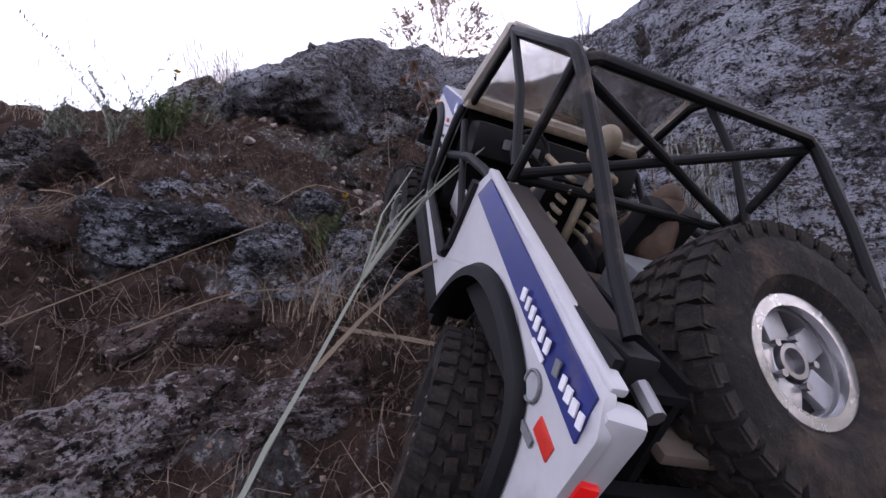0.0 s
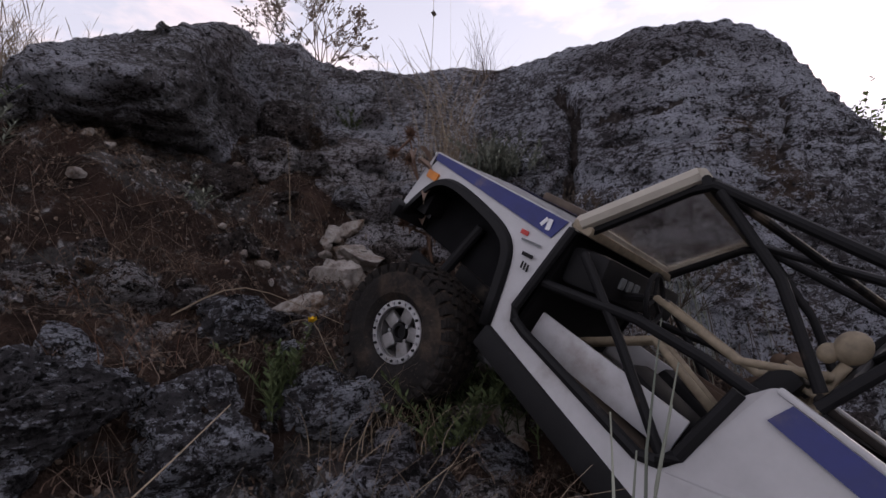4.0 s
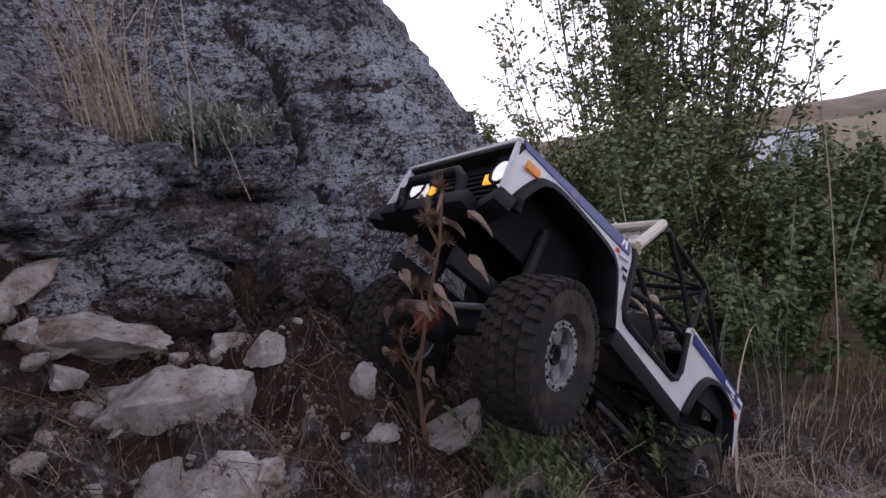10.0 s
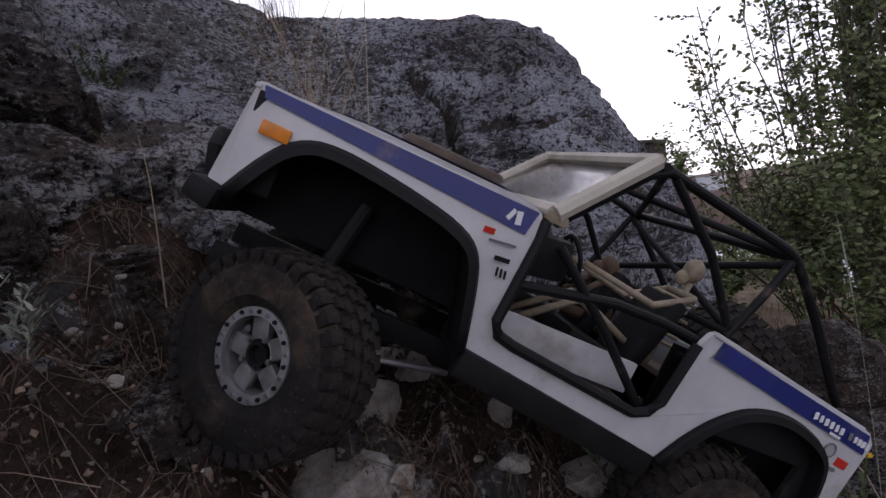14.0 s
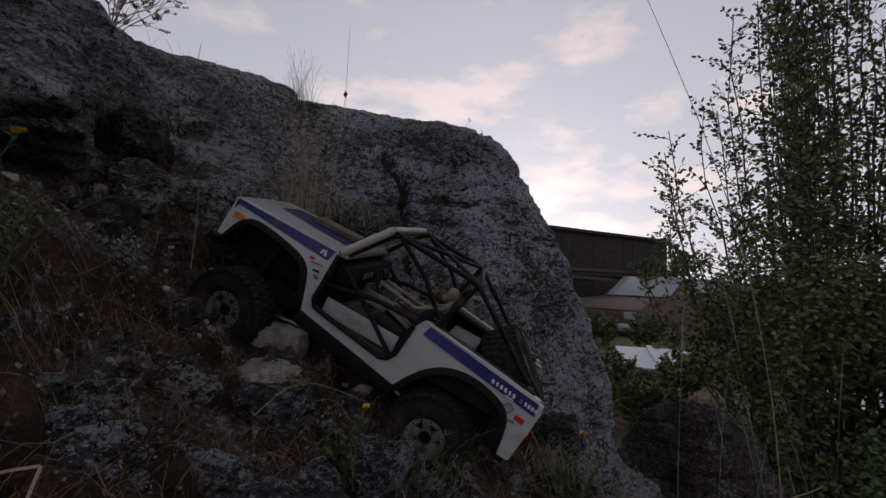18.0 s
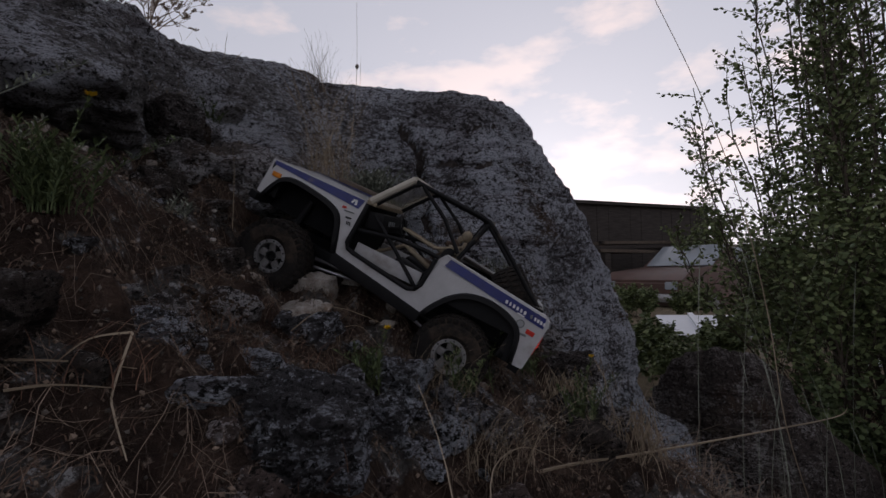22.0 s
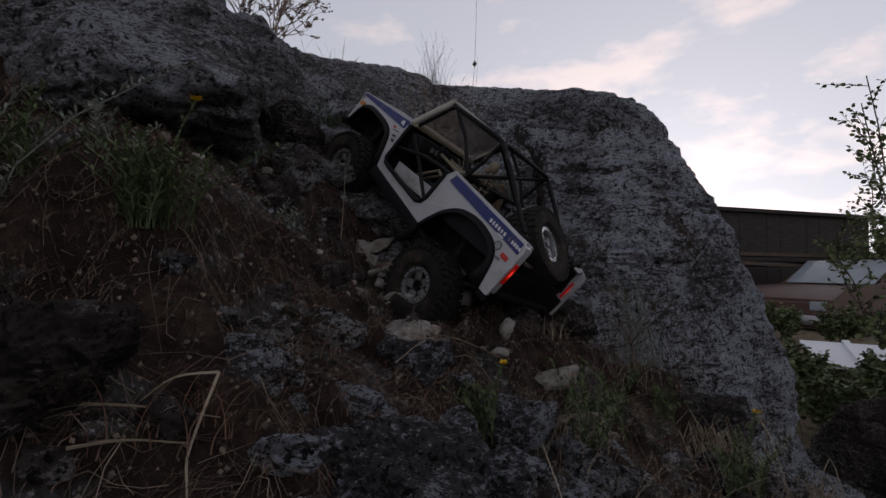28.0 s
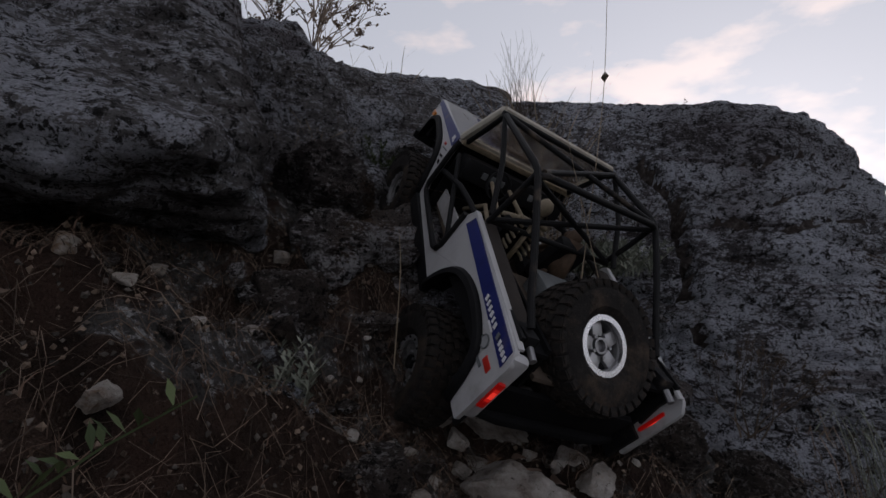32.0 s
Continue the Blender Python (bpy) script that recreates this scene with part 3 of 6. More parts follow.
# --- bodywork
def j_long(i):
    return i % 3 != 1


for side in (1, -1):
    part("side_panel", slab(rounded(SIDE, .0022), side), PAINT, truck)
    part("blue_stripe", slab([(.198, .0945), (.2005, .1000), (.056, .1085), (.059, .0950)], side, .001, .0012), BLUE, truck, "worn blue stripe along the hood")
    part("blue_stripe", slab([(-.079, .0835), (-.0825, .0940), (-.2215, .0850), (-.2235, .0715)], side, .001, .0012), BLUE, truck, "blue stripe with white and red lettering along the bed")
    for arch in (FRONT_ARCH, REAR_ARCH):
        bm = bmesh.new()
        rows = []
        for i, (x, z) in enumerate(arch):
            a, b = Vector(arch[max(i - 1, 0)]), Vector(arch[min(i + 1, len(arch) - 1)])
            t = (b - a).normalized()
            nrm = Vector((-t.y, t.x))
            if nrm.y < 0 and abs(nrm.y) > .2:
                nrm = -nrm
            inward = Vector((sum(p[0] for p in arch) / len(arch), .03)) - Vector((x, z))
            if nrm.dot(inward) > 0:
                nrm = -nrm
            w = side_y(x, z)
            o = Vector((x, z)) + nrm * .0012
            i_ = Vector((x, z)) - nrm * .0055
            rows.append([bm.verts.new((q.x, side * y, q.y)) for q, y in ((o, w + .0008), (o - nrm * .002, w + .0045), (i_, w + .0055), (i_, w - .02))])
        for r, s in zip(rows[:-1], rows[1:]):
            for k in range(3):
                bm.faces.new((r[k], r[k + 1], s[k + 1], s[k]))
        ob = part("fender_flare", bm, PLASTIC, truck, "black plastic wheel arch")
        m = ob.modifiers.new("thick", "SOLIDIFY")
        m.thickness = .0015
    part("rocker", box(bmesh.new(), (-.009, side * .0860, .0150), (.140, .010, .0155), (0, -5.5, 0), .002), PLASTIC, truck, "black rocker panel under the door")
    # inner door step and trim round the door opening
    part("door_trim", tube(bmesh.new(), [(x, side * (side_y(x, z) + .0005), z) for x, z in ((.0505, .106), (.0500, .096), (.0512, .049), (.0465, .0425), (.036, .0405), (-.049, .0345), (-.0575, .0385), (-.0625, .047), (-.0655, .086))], .0032, 8), PLASTIC, truck)
    part("door_step", box(bmesh.new(), (-.006, side * .066, .046), (.098, .003, .020), (0, 2.5, 0), .001), PAINT, truck)
    part("marker_lamp", box(bmesh.new(), (.1875, side * (side_y(.1875, .0826) + .001), .0830), (.0140, .0024, .0068), (0, 3, -side * 5), .001), AMBER, truck, "orange side marker lamp")
    part("marker_lamp", box(bmesh.new(), (-.2118, side * (side_y(-.21, .06) + .0002), .0602), (.0112, .0010, .0058), (0, -3, 0), .0003), REDLENS, truck, "red side marker lamp")
    bm = bmesh.new()
    bmesh.ops.create_cone(bm, cap_ends=True, segments=20, radius1=.0052, radius2=.0050, depth=.0010, matrix=Matrix.Translation((-.196, side * (side_y(-.19, .06) + .0003), .0650)) @ Matrix.Rotation(radians(90), 4, "X"))
    cap = part("fuel_cap", bm, CAPGREY, truck, "grey round fuel filler cap")
    part("cap_ring", tube(bmesh.new(), [(-.196 + .0048 * math.cos(a), side * (side_y(-.19, .06) + .0008), .0650 + .0048 * math.sin(a)) for a in (math.pi * k / 8 for k in range(16))], .0007, 6, True), GREY, cap)
    # lettering, drawn as plain bars
    for i, (x0, tall, mat) in enumerate([(-.1690 - .0052 * j, .0060, WHITEINK) for j in range(6)] + [(-.2040, .0064, GREY)] + [(-.2095 - .0042 * j, .0056, WHITEINK) for j in range(4)]):
        z0 = .0812 + .062 * (x0 + .166)
        bm = box(bmesh.new(), (x0, side * (side_y(x0, z0) + .0018), z0), (.0030 if j_long(i) else .0024, .0006, tall * .74), (0, 14, 0))
        part("lettering", bm, mat, truck, flat=True)
    part("lettering", box(bmesh.new(), (-.1915, side * (side_y(-.19, .073) + .0018), .0750), (.010, .0006, .0018), (0, -3, 0)), WHITEINK, truck, flat=True)
    part("lettering", box(bmesh.new(), (.0655, side * (side_y(.065, .1) + .0018), .1010), (.0032, .0006, .0070), (0, 14, 0)), WHITEINK, truck, flat=True)
    part("lettering", box(bmesh.new(), (.0700, side * (side_y(.07, .1) + .0018), .1010), (.0024, .0006, .0060), (0, -20, 0)), WHITEINK, truck, flat=True)
    part("lettering", box(bmesh.new(), (.0770, side * (side_y(.077, .088) + .001), .0888), (.0060, .0006, .0030), (0, 8, 0)), REDLENS, truck, flat=True)
    part("lettering", box(bmesh.new(), (.0680, side * (side_y(.068, .085) + .001), .0860), (.0150, .0006, .0014), (0, 10, 0)), GREY, truck, flat=True)
    part("lettering", box(bmesh.new(), (.0645, side * (side_y(.0645, .0775) + .001), .0785), (.0085, .0006, .0024), (0, 8, 0)), PLASTIC, truck, flat=True)
    for i in range(3):
        part("lettering", box(bmesh.new(), (.0640 - .0024 * i, side * (side_y(.062, .072) + .001), .0720), (.0011, .0006, .0046), (0, 16, 0)), PLASTIC, truck, flat=True)
    part("lettering", box(bmesh.new(), (-.2030, side * (side_y(-.2, .05) + .001), .0540), (.012, .0006, .0028), (0, 4, 0)), GREY, truck, flat=True)
    # tail
    if side > 0:
        part("tail_corner", box(bmesh.new(), (-.2215, .0840, .0520), (.009, .0140, .066), (0, -5, -10), .0042), PAINT, truck)
    else:
        part("tail_corner", box(bmesh.new(), (-.2110, -.0885, .0700), (.007, .0060, .018), (0, -5, 10), .0034), PAINT, truck)
    lx, ly, lz = (-.2262, .0850, .0490) if side > 0 else (-.2185, -.0895, .0545)
    lamp = part("tail_lamp", box(bmesh.new(), (lx, ly, lz), (.0032, .0065, .027), (0, -5, -side * 10), .0012), TAILGLOW, truck, "lit red tail lamp")
    part("reflector", box(bmesh.new(), (lx - .0010, ly, lz + .001), (.0016, .0050, .0150), (0, -5, -side * 10), .0007), LENSGLOW, lamp, "lit middle of the lamp")
    part("bulb", box(bmesh.new(), (lx - .0016, ly, lz + .001), (.0012, .0036, .0070), (0, -5, -side * 10), .0005), BULBGLOW, lamp, "bright lamp centre")
    part("bed_rim", box(bmesh.new(), (-.148, side * .0860, .0915), (.146, .0060, .0030), (0, -3.7, 0), .0012), PAINT, truck)
    part("bed_rail", box(bmesh.new(), (-.143, side * .0745, .0890), (.122, .0170, .0050), (0, -3.7, 0), .0015), DUSTRAIL, truck, "dusty dark brown bed rail")
    bracket = part("cage_bracket", box(bmesh.new(), (-.203, side * .0740, .0850), (.020, .0120, .011), (0, 12, 0), .002), PLASTIC, truck)
    part("bolt", tube(bmesh.new(), [(-.214, side * .0740, .0850), (-.224, side * .0740, .0835)], .0028, 8), STEEL, bracket)


def sheet(rows, thick=0.003):
    bm = bmesh.new()
    grid = [[bm.verts.new(p) for p in r] for r in rows]
    for r, s in zip(grid[:-1], grid[1:]):
        for k in range(len(r) - 1):
            bm.faces.new((r[k], r[k + 1], s[k + 1], s[k]))
    bmesh.ops.solidify(bm, geom=bm.faces[:], thickness=thick)
    return bm


def hood_z(x, u):
    return float(np.interp(x, (.052, .204), (.1095, .1005))) + .006 * (1 - abs(u) ** 2.5) * float(np.interp(x, (.15, .204), (1, .15)))


hood_rows = [[(x, (side_y(x, .105) - .0005) * u, hood_z(x, u)) for u in np.linspace(-1, 1, 17)] for x in np.linspace(.050, .204, 12)]
hood = part("hood", sheet(hood_rows), PAINT, truck, "dusty white hood")
part("hood_decal", sheet([[(x, y, hood_z(x, y / side_y(x, .105)) + .0012) for y in np.linspace(-w, w, 9)] for x, w in ((.056, .046), (.09, .042), (.13, .034), (.165, .026))], .0008), BLUE, hood, "blue hood panel")
part("hood_scoop", box(bmesh.new(), (.094, -.004, .1165), (.066, .036, .008), (0, 4, 0), .003), DUST, hood, "dusty brown hood scoop")
# windscreen
A, B = Vector((.048, 0, .112)), Vector((.008, 0, .1635))
ws = part("windscreen_frame", bmesh.new(), FRAMETAN, truck, "dusty cream windscreen frame")
bm = bmesh.new()
for p, q, r in (((A.x, -.081, A.z), (A.x, .081, A.z), .0055), ((B.x, -.077, B.z), (B.x, .077, B.z), .0045), ((A.x, .081, A.z), (B.x, .077, B.z), .0050), ((A.x, -.081, A.z), (B.x, -.077, B.z), .0050)):
    tube(bm, (p, q), r, 8)
bmesh.ops.recalc_face_normals(bm, faces=bm.faces)
bm.to_mesh(ws.data)
bm.free()
bm = bmesh.new()
q = [bm.verts.new(p) for p in ((A.x - .002, -.077, A.z + .003), (A.x - .002, .077, A.z + .003), (B.x - .002, .073, B.z - .002), (B.x - .002, -.073, B.z - .002))]
bm.faces.new(q)
bmesh.ops.solidify(bm, geom=bm.faces[:], thickness=.001)
part("windscreen", bm, GLASS, ws, "dusty clear windscreen")
part("cowl", box(bmesh.new(), (.046, 0, .110), (.014, .164, .006), None, .002), BONE, truck)

# --- front
grille = part("grille", box(bmesh.new(), (.184, 0, .076), (.006, .136, .044), (0, 4, 0), .001), PLASTIC, truck, "black grille")
for i in range(7):
    part("slat", box(bmesh.new(), (.1885, 0, .060 + i * .0048), (.003, .086, .0016), (0, 4, 0)), PLASTIC, grille)
part("grille_shroud", box(bmesh.new(), (.1945, 0, .0965), (.016, .130, .002), (0, 4, 0)), PLASTIC, truck)
part("grille_rim", box(bmesh.new(), (.2030, 0, .0985), (.003, .138, .0028), (0, 4, 0), .001), PAINT, truck)
for side in (1, -1):
    part("front_corner", box(bmesh.new(), (.190, side * .0672, .075), (.020, .004, .046), (0, 4, 0), .001), PLASTIC, truck)
    bm = bmesh.new()
    bmesh.ops.create_cone(bm, cap_ends=True, segments=24, radius1=.0100, radius2=.0085, depth=.006, matrix=Matrix.Translation((.1935, side * .052, .079)) @ Matrix.Rotation(radians(94), 4, "Y"))
    lamp = part("headlamp", bm, HEADGLOW, truck, "lit white round headlamp")
    part("lamp_ring", tube(bmesh.new(), [(.1965, side * .052 + .0105 * math.cos(a), .079 + .0105 * math.sin(a)) for a in (math.pi * k / 10 for k in range(20))], .0014, 6, True), PLASTIC, lamp)
    part("indicator", box(bmesh.new(), (.1905, side * .034, .079), (.003, .010, .009), (0, 4, 0), .001), AMBERGLOW, truck, "lit amber indicator lamp")
bm = bmesh.new()
box(bm, (.208, 0, .042), (.018, .104, .012), (0, -8, 0), .003)
bumper = part("front_bumper", bm, PLASTIC, truck, "black front bumper")
for side in (1, -1):
    part("bumper_wing", box(bmesh.new(), (.200, side * .064, .0445), (.015, .034, .012), (0, -8, -side * 18), .003), PLASTIC, bumper)
part("bull_bar", tube(bmesh.new(), [(.210, -.036, .047), (.214, -.036, .062), (.215, -.029, .068), (.215, .029, .068), (.214, .036, .062), (.210, .036, .047)], .0042), PLASTIC, bumper)
for side in (1, -1):
    part("shackle", tube(bmesh.new(), [(.2185, side * .024 + .005 * math.cos(a), .042 + .006 * math.sin(a)) for a in (math.pi * k / 6 for k in range(12))], .0018, 6, True), PLASTIC, bumper)

# --- rear
part("rear_bumper", tube(bmesh.new(), [(-.190, -.084, .018), (-.212, -.076, .017), (-.216, -.05, .017), (-.216, .05, .017), (-.212, .076, .017), (-.190, .084, .018)], .0050), UNDER, truck, "black tube rear bumper")
part("tailgate", box(bmesh.new(), (-.214, 0, .034), (.005, .140, .032), (0, -9, 0), .001), UNDER, truck, "dark tailgate")

# --- dark inner fenders
for side in (1, -1):
    part("inner_fender", box(bmesh.new(), (.124, side * .046, .066), (.134, .003, .056), None), UNDER, truck)
    part("inner_fender", box(bmesh.new(), (.125, side * .056, .0930), (.146, .024, .003), (0, 2, 0)), UNDER, truck)
    part("inner_fender", box(bmesh.new(), (.060, side * .064, .056), (.003, .038, .070), None), UNDER, truck)
    part("inner_fender", box(bmesh.new(), (-.148, side * .054, .052), (.130, .003, .062), (0, 3, 0)), UNDER, truck)
    part("inner_fender", box(bmesh.new(), (-.148, side * .070, .0775), (.130, .034, .003), (0, 3, 0)), UNDER, truck)

# --- tub and cabin
part("tub_floor", box(bmesh.new(), (-.010, 0, .030), (.110, .130, .004), None, .001), DUST, truck, "dusty cabin floor")
part("bed_floor", box(bmesh.new(), (-.150, 0, .060), (.135, .108, .004), (0, 3, 0), .001), DUST, truck, "dusty brown bed floor")
part("bulkhead", box(bmesh.new(), (.050, 0, .068), (.004, .150, .080), None), PLASTIC, truck)
part("dashboard", box(bmesh.new(), (.034, 0, .090), (.026, .146, .024), (0, 12, 0), .005), PLASTIC, truck, "black dashboard")
for side in (1, -1):
    part("inner_panel", box(bmesh.new(), (-.15, side * .0845, .066), (.130, .003, .045), (0, 3, 0)), PLASTIC, truck)
    part("inner_panel", box(bmesh.new(), (-.2055 if side > 0 else -.1975, side * .0845, .047), (.030, .004, .068), (0, -6, 0)), PLASTIC, truck)
    part("inner_panel", box(bmesh.new(), (-.2150, side * .0838, .0230), (.014, .004, .034), (0, -6, 0)), PLASTIC, truck)
    seat = part("seat", box(bmesh.new(), (-.034, side * .034, .050), (.050, .040, .014), (0, -8, 0), .005), PLASTIC, truck, "dark bucket seat")
    part("backrest", box(bmesh.new(), (-.066, side * .034, .078), (.014, .040, .056), (0, -14, 0), .005), PLASTIC, seat)
    for i in range(3):
        part("gauge", box(bmesh.new(), (.0205, side * .034 + (i - 1) * .012, .0935), (.002, .007, .007), (0, 12, 0), .001), GREY, truck)
part("battery_box", box(bmesh.new(), (-.118, -.018, .070), (.040, .060, .022), (0, 3, 0), .003), GREY, truck, "grey electronics box")
part("battery_tray", box(bmesh.new(), (-.150, .030, .063), (.030, .034, .010), (0, 3, 8), .002), PLASTIC, truck)
wheel_ring = part("steering_wheel", tube(bmesh.new(), [(.004 + .0065 * math.sin(a), .034 + .0145 * math.cos(a), .096 + .0130 * math.sin(a)) for a in (math.pi * k / 12 for k in range(24))], .0016, 6, True), PLASTIC, truck)
for a in (90, 210, 330):
    a = radians(a)
    part("spoke", tube(bmesh.new(), [(.004, .034, .096), (.004 + .0065 * math.sin(a), .034 + .0145 * math.cos(a), .096 + .0130 * math.sin(a))], .0012, 6), PLASTIC, wheel_ring)
part("steering_column", tube(bmesh.new(), [(.004, .034, .096), (.030, .034, .082)], .0025, 8), PLASTIC, wheel_ring)

# --- roll cage: each tube a part
R = .0030
cage = part("roll_cage", tube(bmesh.new(), [(-.090, -.080, .156), (-.091, -.072, .1595), (-.108, .072, .1595), (-.107, .080, .156)], R), TUBE, truck, "black roll cage of round tubes")
for side in (1, -1):
    for pts in ([(.044, .0770, .108), (.008, .0755, .155), (-.002, .0780, .1620), (-.094, .0800, .1605), (-.103, .0800, .1590), (-.112, .0798, .1545), (-.150, .0785, .1300), (-.188, .0765, .1030), (-.204, .0750, .0930)],
                [(-.104, .0795, .1560), (-.098, .0800, .1300), (-.0885, .0800, .0980)],
                [(-.006, .0790, .1600), (-.050, .0790, .1360), (-.0860, .0795, .1040)],
                [(.048, .080, .070), (-.010, .081, .0850), (-.045, .080, .0880), (-.072, .079, .0880)],
                [(.036, .080, .098), (-.010, .081, .0700), (-.060, .080, .0360)]):
        part("cage_tube", tube(bmesh.new(), [(x + (.017 if side < 0 and x < -.086 else 0), side * y, z) for x, y, z in pts], R if len(pts) > 3 else .0027), TUBE, cage)
for pts in ([(-.105, .078, .154), (-.075, -.078, .102)], [(-.089, -.078, .154), (-.090, .078, .102)], [(.001, -.079, .1625), (-.104, .074, .1600)], [(.001, .079, .1625), (-.088, -.074, .1600)],
            [(.003, -.080, .1625), (.003, .080, .1625)], [(-.073, -.079, .100), (-.089, .079, .100)]):
    part("cage_tube", tube(bmesh.new(), pts, .0026), TUBE, cage)

# --- chassis
for side in (1, -1):
    part("frame_rail", box(bmesh.new(), (-.005, side * .036, .010), (.40, .006, .014), None, .001), PLASTIC, truck)
    for x, s in ((.145, 1), (-.138, -1)):
        part("shock", tube(bmesh.new(), [(x - s * .012, side * .052, .070), (x - s * .002, side * .058, .000)], .0046), PLASTIC, truck, "black shock absorber")
        part("link_rod", tube(bmesh.new(), [(x, side * .044, -.020), (x - s * .105, side * .030, -.004)], .0024, 8), STEEL, truck, "thin steel link rod")
part("skid_plate", box(bmesh.new(), (0, 0, .002), (.110, .066, .010), None, .004), PLASTIC, truck)
for x, s in ((.145, 1), (-.138, -1)):
    ax = part("axle", tube(bmesh.new(), [(x, -.078, -.018), (x, .078, -.018)], .0068), PLASTIC, truck, "black axle tube")
    bm = bmesh.new()
    bmesh.ops.create_uvsphere(bm, u_segments=14, v_segments=10, radius=.0165, matrix=Matrix.Translation((x, -.012, -.018)))
    part("differential", bm, PLASTIC, ax)
    part("diff_cover", box(bmesh.new(), (x + s * .014, -.012, -.018), (.008, .026, .026), (45, 0, 0), .003), REDPAINT, ax, "red differential cover")
    part("drive_shaft", tube(bmesh.new(), [(x - s * .012, -.010, -.014), (0, -.004, .004)], .0032, 8), STEEL, ax)
    part("track_rod", tube(bmesh.new(), [(x + s * .016, -.070, -.010), (x + s * .016, .070, -.010)], .0026, 8), STEEL, ax)


# the track is a little narrower than drawn above: bring the far side in
WIDE, SHIFT = .905, .011
for ob in truck.children_recursive:
    for v in ob.data.vertices:
        v.co.y = WIDE * v.co.y + SHIFT


# --- wheels
def make_wheel(name, mat_ring, bolts, radius=.0515, width=.040):
    rim_r = .0222
    w = width / 2
    bm = bmesh.new()
    lathe(bm, [(rim_r - .002, -w * .80), (rim_r, -w * .82), (rim_r, w * .60), (rim_r - .003, w * .60), (rim_r - .0035, -w * .5)])
    rim = part(name, bm, ALLOY, truck, "worn alloy wheel with a mud-terrain tyre")
    face = bmesh.new()
    y = w * .52
    lathe(face, [(.0075, y), (.0088, y - .0005), (.0088, y - .006), (.0075, y - .006), (.0075, y)])
    lathe(face, [(rim_r - .0045, y + .001), (rim_r - .001, y + .001), (rim_r - .001, y - .006), (rim_r - .0045, y - .006), (rim_r - .0045, y + .001)])
    for k in range(5):
        a = 2 * math.pi * k / 5
        box(face, (.0138 * math.cos(a), y - .0022, .0138 * math.sin(a)), (.0125, .005, .0104), (0, -math.degrees(a), 0), .0014)
    part("rim_face", face, ALLOYDARK if bolts else ALLOY, rim)
    hub = bmesh.new()
    lathe(hub, [(.0001, y - .003), (.0062, y - .003), (.0062, y + .0015), (.0045, y + .0015), (.0042, y - .002), (.0001, y - .002)], 20)
    part("hub", hub, PLASTIC if bolts else STEEL, rim)
    for k in range(5):
        a = 2 * math.pi * (k + .5) / 5
        bm = bmesh.new()
        bmesh.ops.create_cone(bm, cap_ends=True, segments=6, radius1=.0014, radius2=.0012, depth=.003, matrix=Matrix.Translation((.0086 * math.cos(a), y + .001, .0086 * math.sin(a))) @ Matrix.Rotation(radians(90), 4, "X"))
        part("lug_nut", bm, STEEL, rim)
    ring = bmesh.new()
    lathe(ring, [(.0184, w * .62), (.0184, w * .76), (.0225, w * .76), (.0232, w * .68), (.0235, w * .55)])
    part("beadlock_ring", ring, mat_ring, rim, "silver beadlock ring")
    if bolts:
        for k in range(24):
            a = 2 * math.pi * k / 24
            bm = bmesh.new()
            bmesh.ops.create_cone(bm, cap_ends=True, segments=6, radius1=.0012, radius2=.0010, depth=.0016, matrix=Matrix.Translation((.0206 * math.cos(a), w * .78, .0206 * math.sin(a))) @ Matrix.Rotation(radians(-90), 4, "X"))
            part("bolt", bm, PLASTIC if k % 2 else STEEL, rim)
    # tyre: carcass with rounded shoulders, blocks in four staggered rows
    bm = bmesh.new()
    lathe(bm, [(.0225, -w * .80), (.028, -w * .96), (.037, -w), (.0430, -w * .95), (radius - .0024, -w * .74), (radius - .0018, 0), (radius - .0024, w * .74),
               (.0430, w * .95), (.037, w), (.028, w * .96), (.0228, w * .72)], 60)
    part("tyre", bm, RUBBER, rim, "dusty black mud-terrain tyre")
    shoulder, middle = bmesh.new(), bmesh.new()
    box(shoulder, (radius - .0034, .79 * w, 0), (.0034, .36 * w, .0066), (0, 0, 8))
    box(shoulder, (radius - .0060, .955 * w, .0004), (.0052, .0014, .0056), (0, 0, 10))
    box(middle, (radius - .0016, .20 * w, .0008), (.0030, .26 * w, .0062), (14, 0, 0))
    box(middle, (radius - .0016, .47 * w, -.0012), (.0030, .22 * w, .0056), (-12, 0, 0))
    sets = []
    for b in (shoulder, middle):
        me = bpy.data.meshes.new("tread_block")
        b.to_mesh(me)
        b.free()
        me.materials.append(RUBBER)
        sets.append(me)
    for row, me in enumerate((sets[0], sets[1], sets[1], sets[0])):
        for k in range(34):
            ob = new("tread_block", me)
            ob.parent = rim
            ob.matrix_basis = Matrix.Rotation(2 * math.pi * (k + .5 * (row % 2)) / 34, 4, "Y") @ (Matrix.Rotation(math.pi, 4, "X") if row < 2 else Matrix())
    back = bmesh.new()
    lathe(back, [(.0001, -w * .30), (.0215, -w * .30), (.0215, -w * .36), (.0001, -w * .36)], 32)
    part("brake_plate", back, PLASTIC, rim, "dark plate inside the wheel")
    return rim


def place_parts_copy(src):
    made = {}
    for o in (src, *src.children_recursive):
        made[o] = o.copy()
        scene.collection.objects.link(made[o])
        made[o].parent = made.get(o.parent, o.parent)
    return made[src]


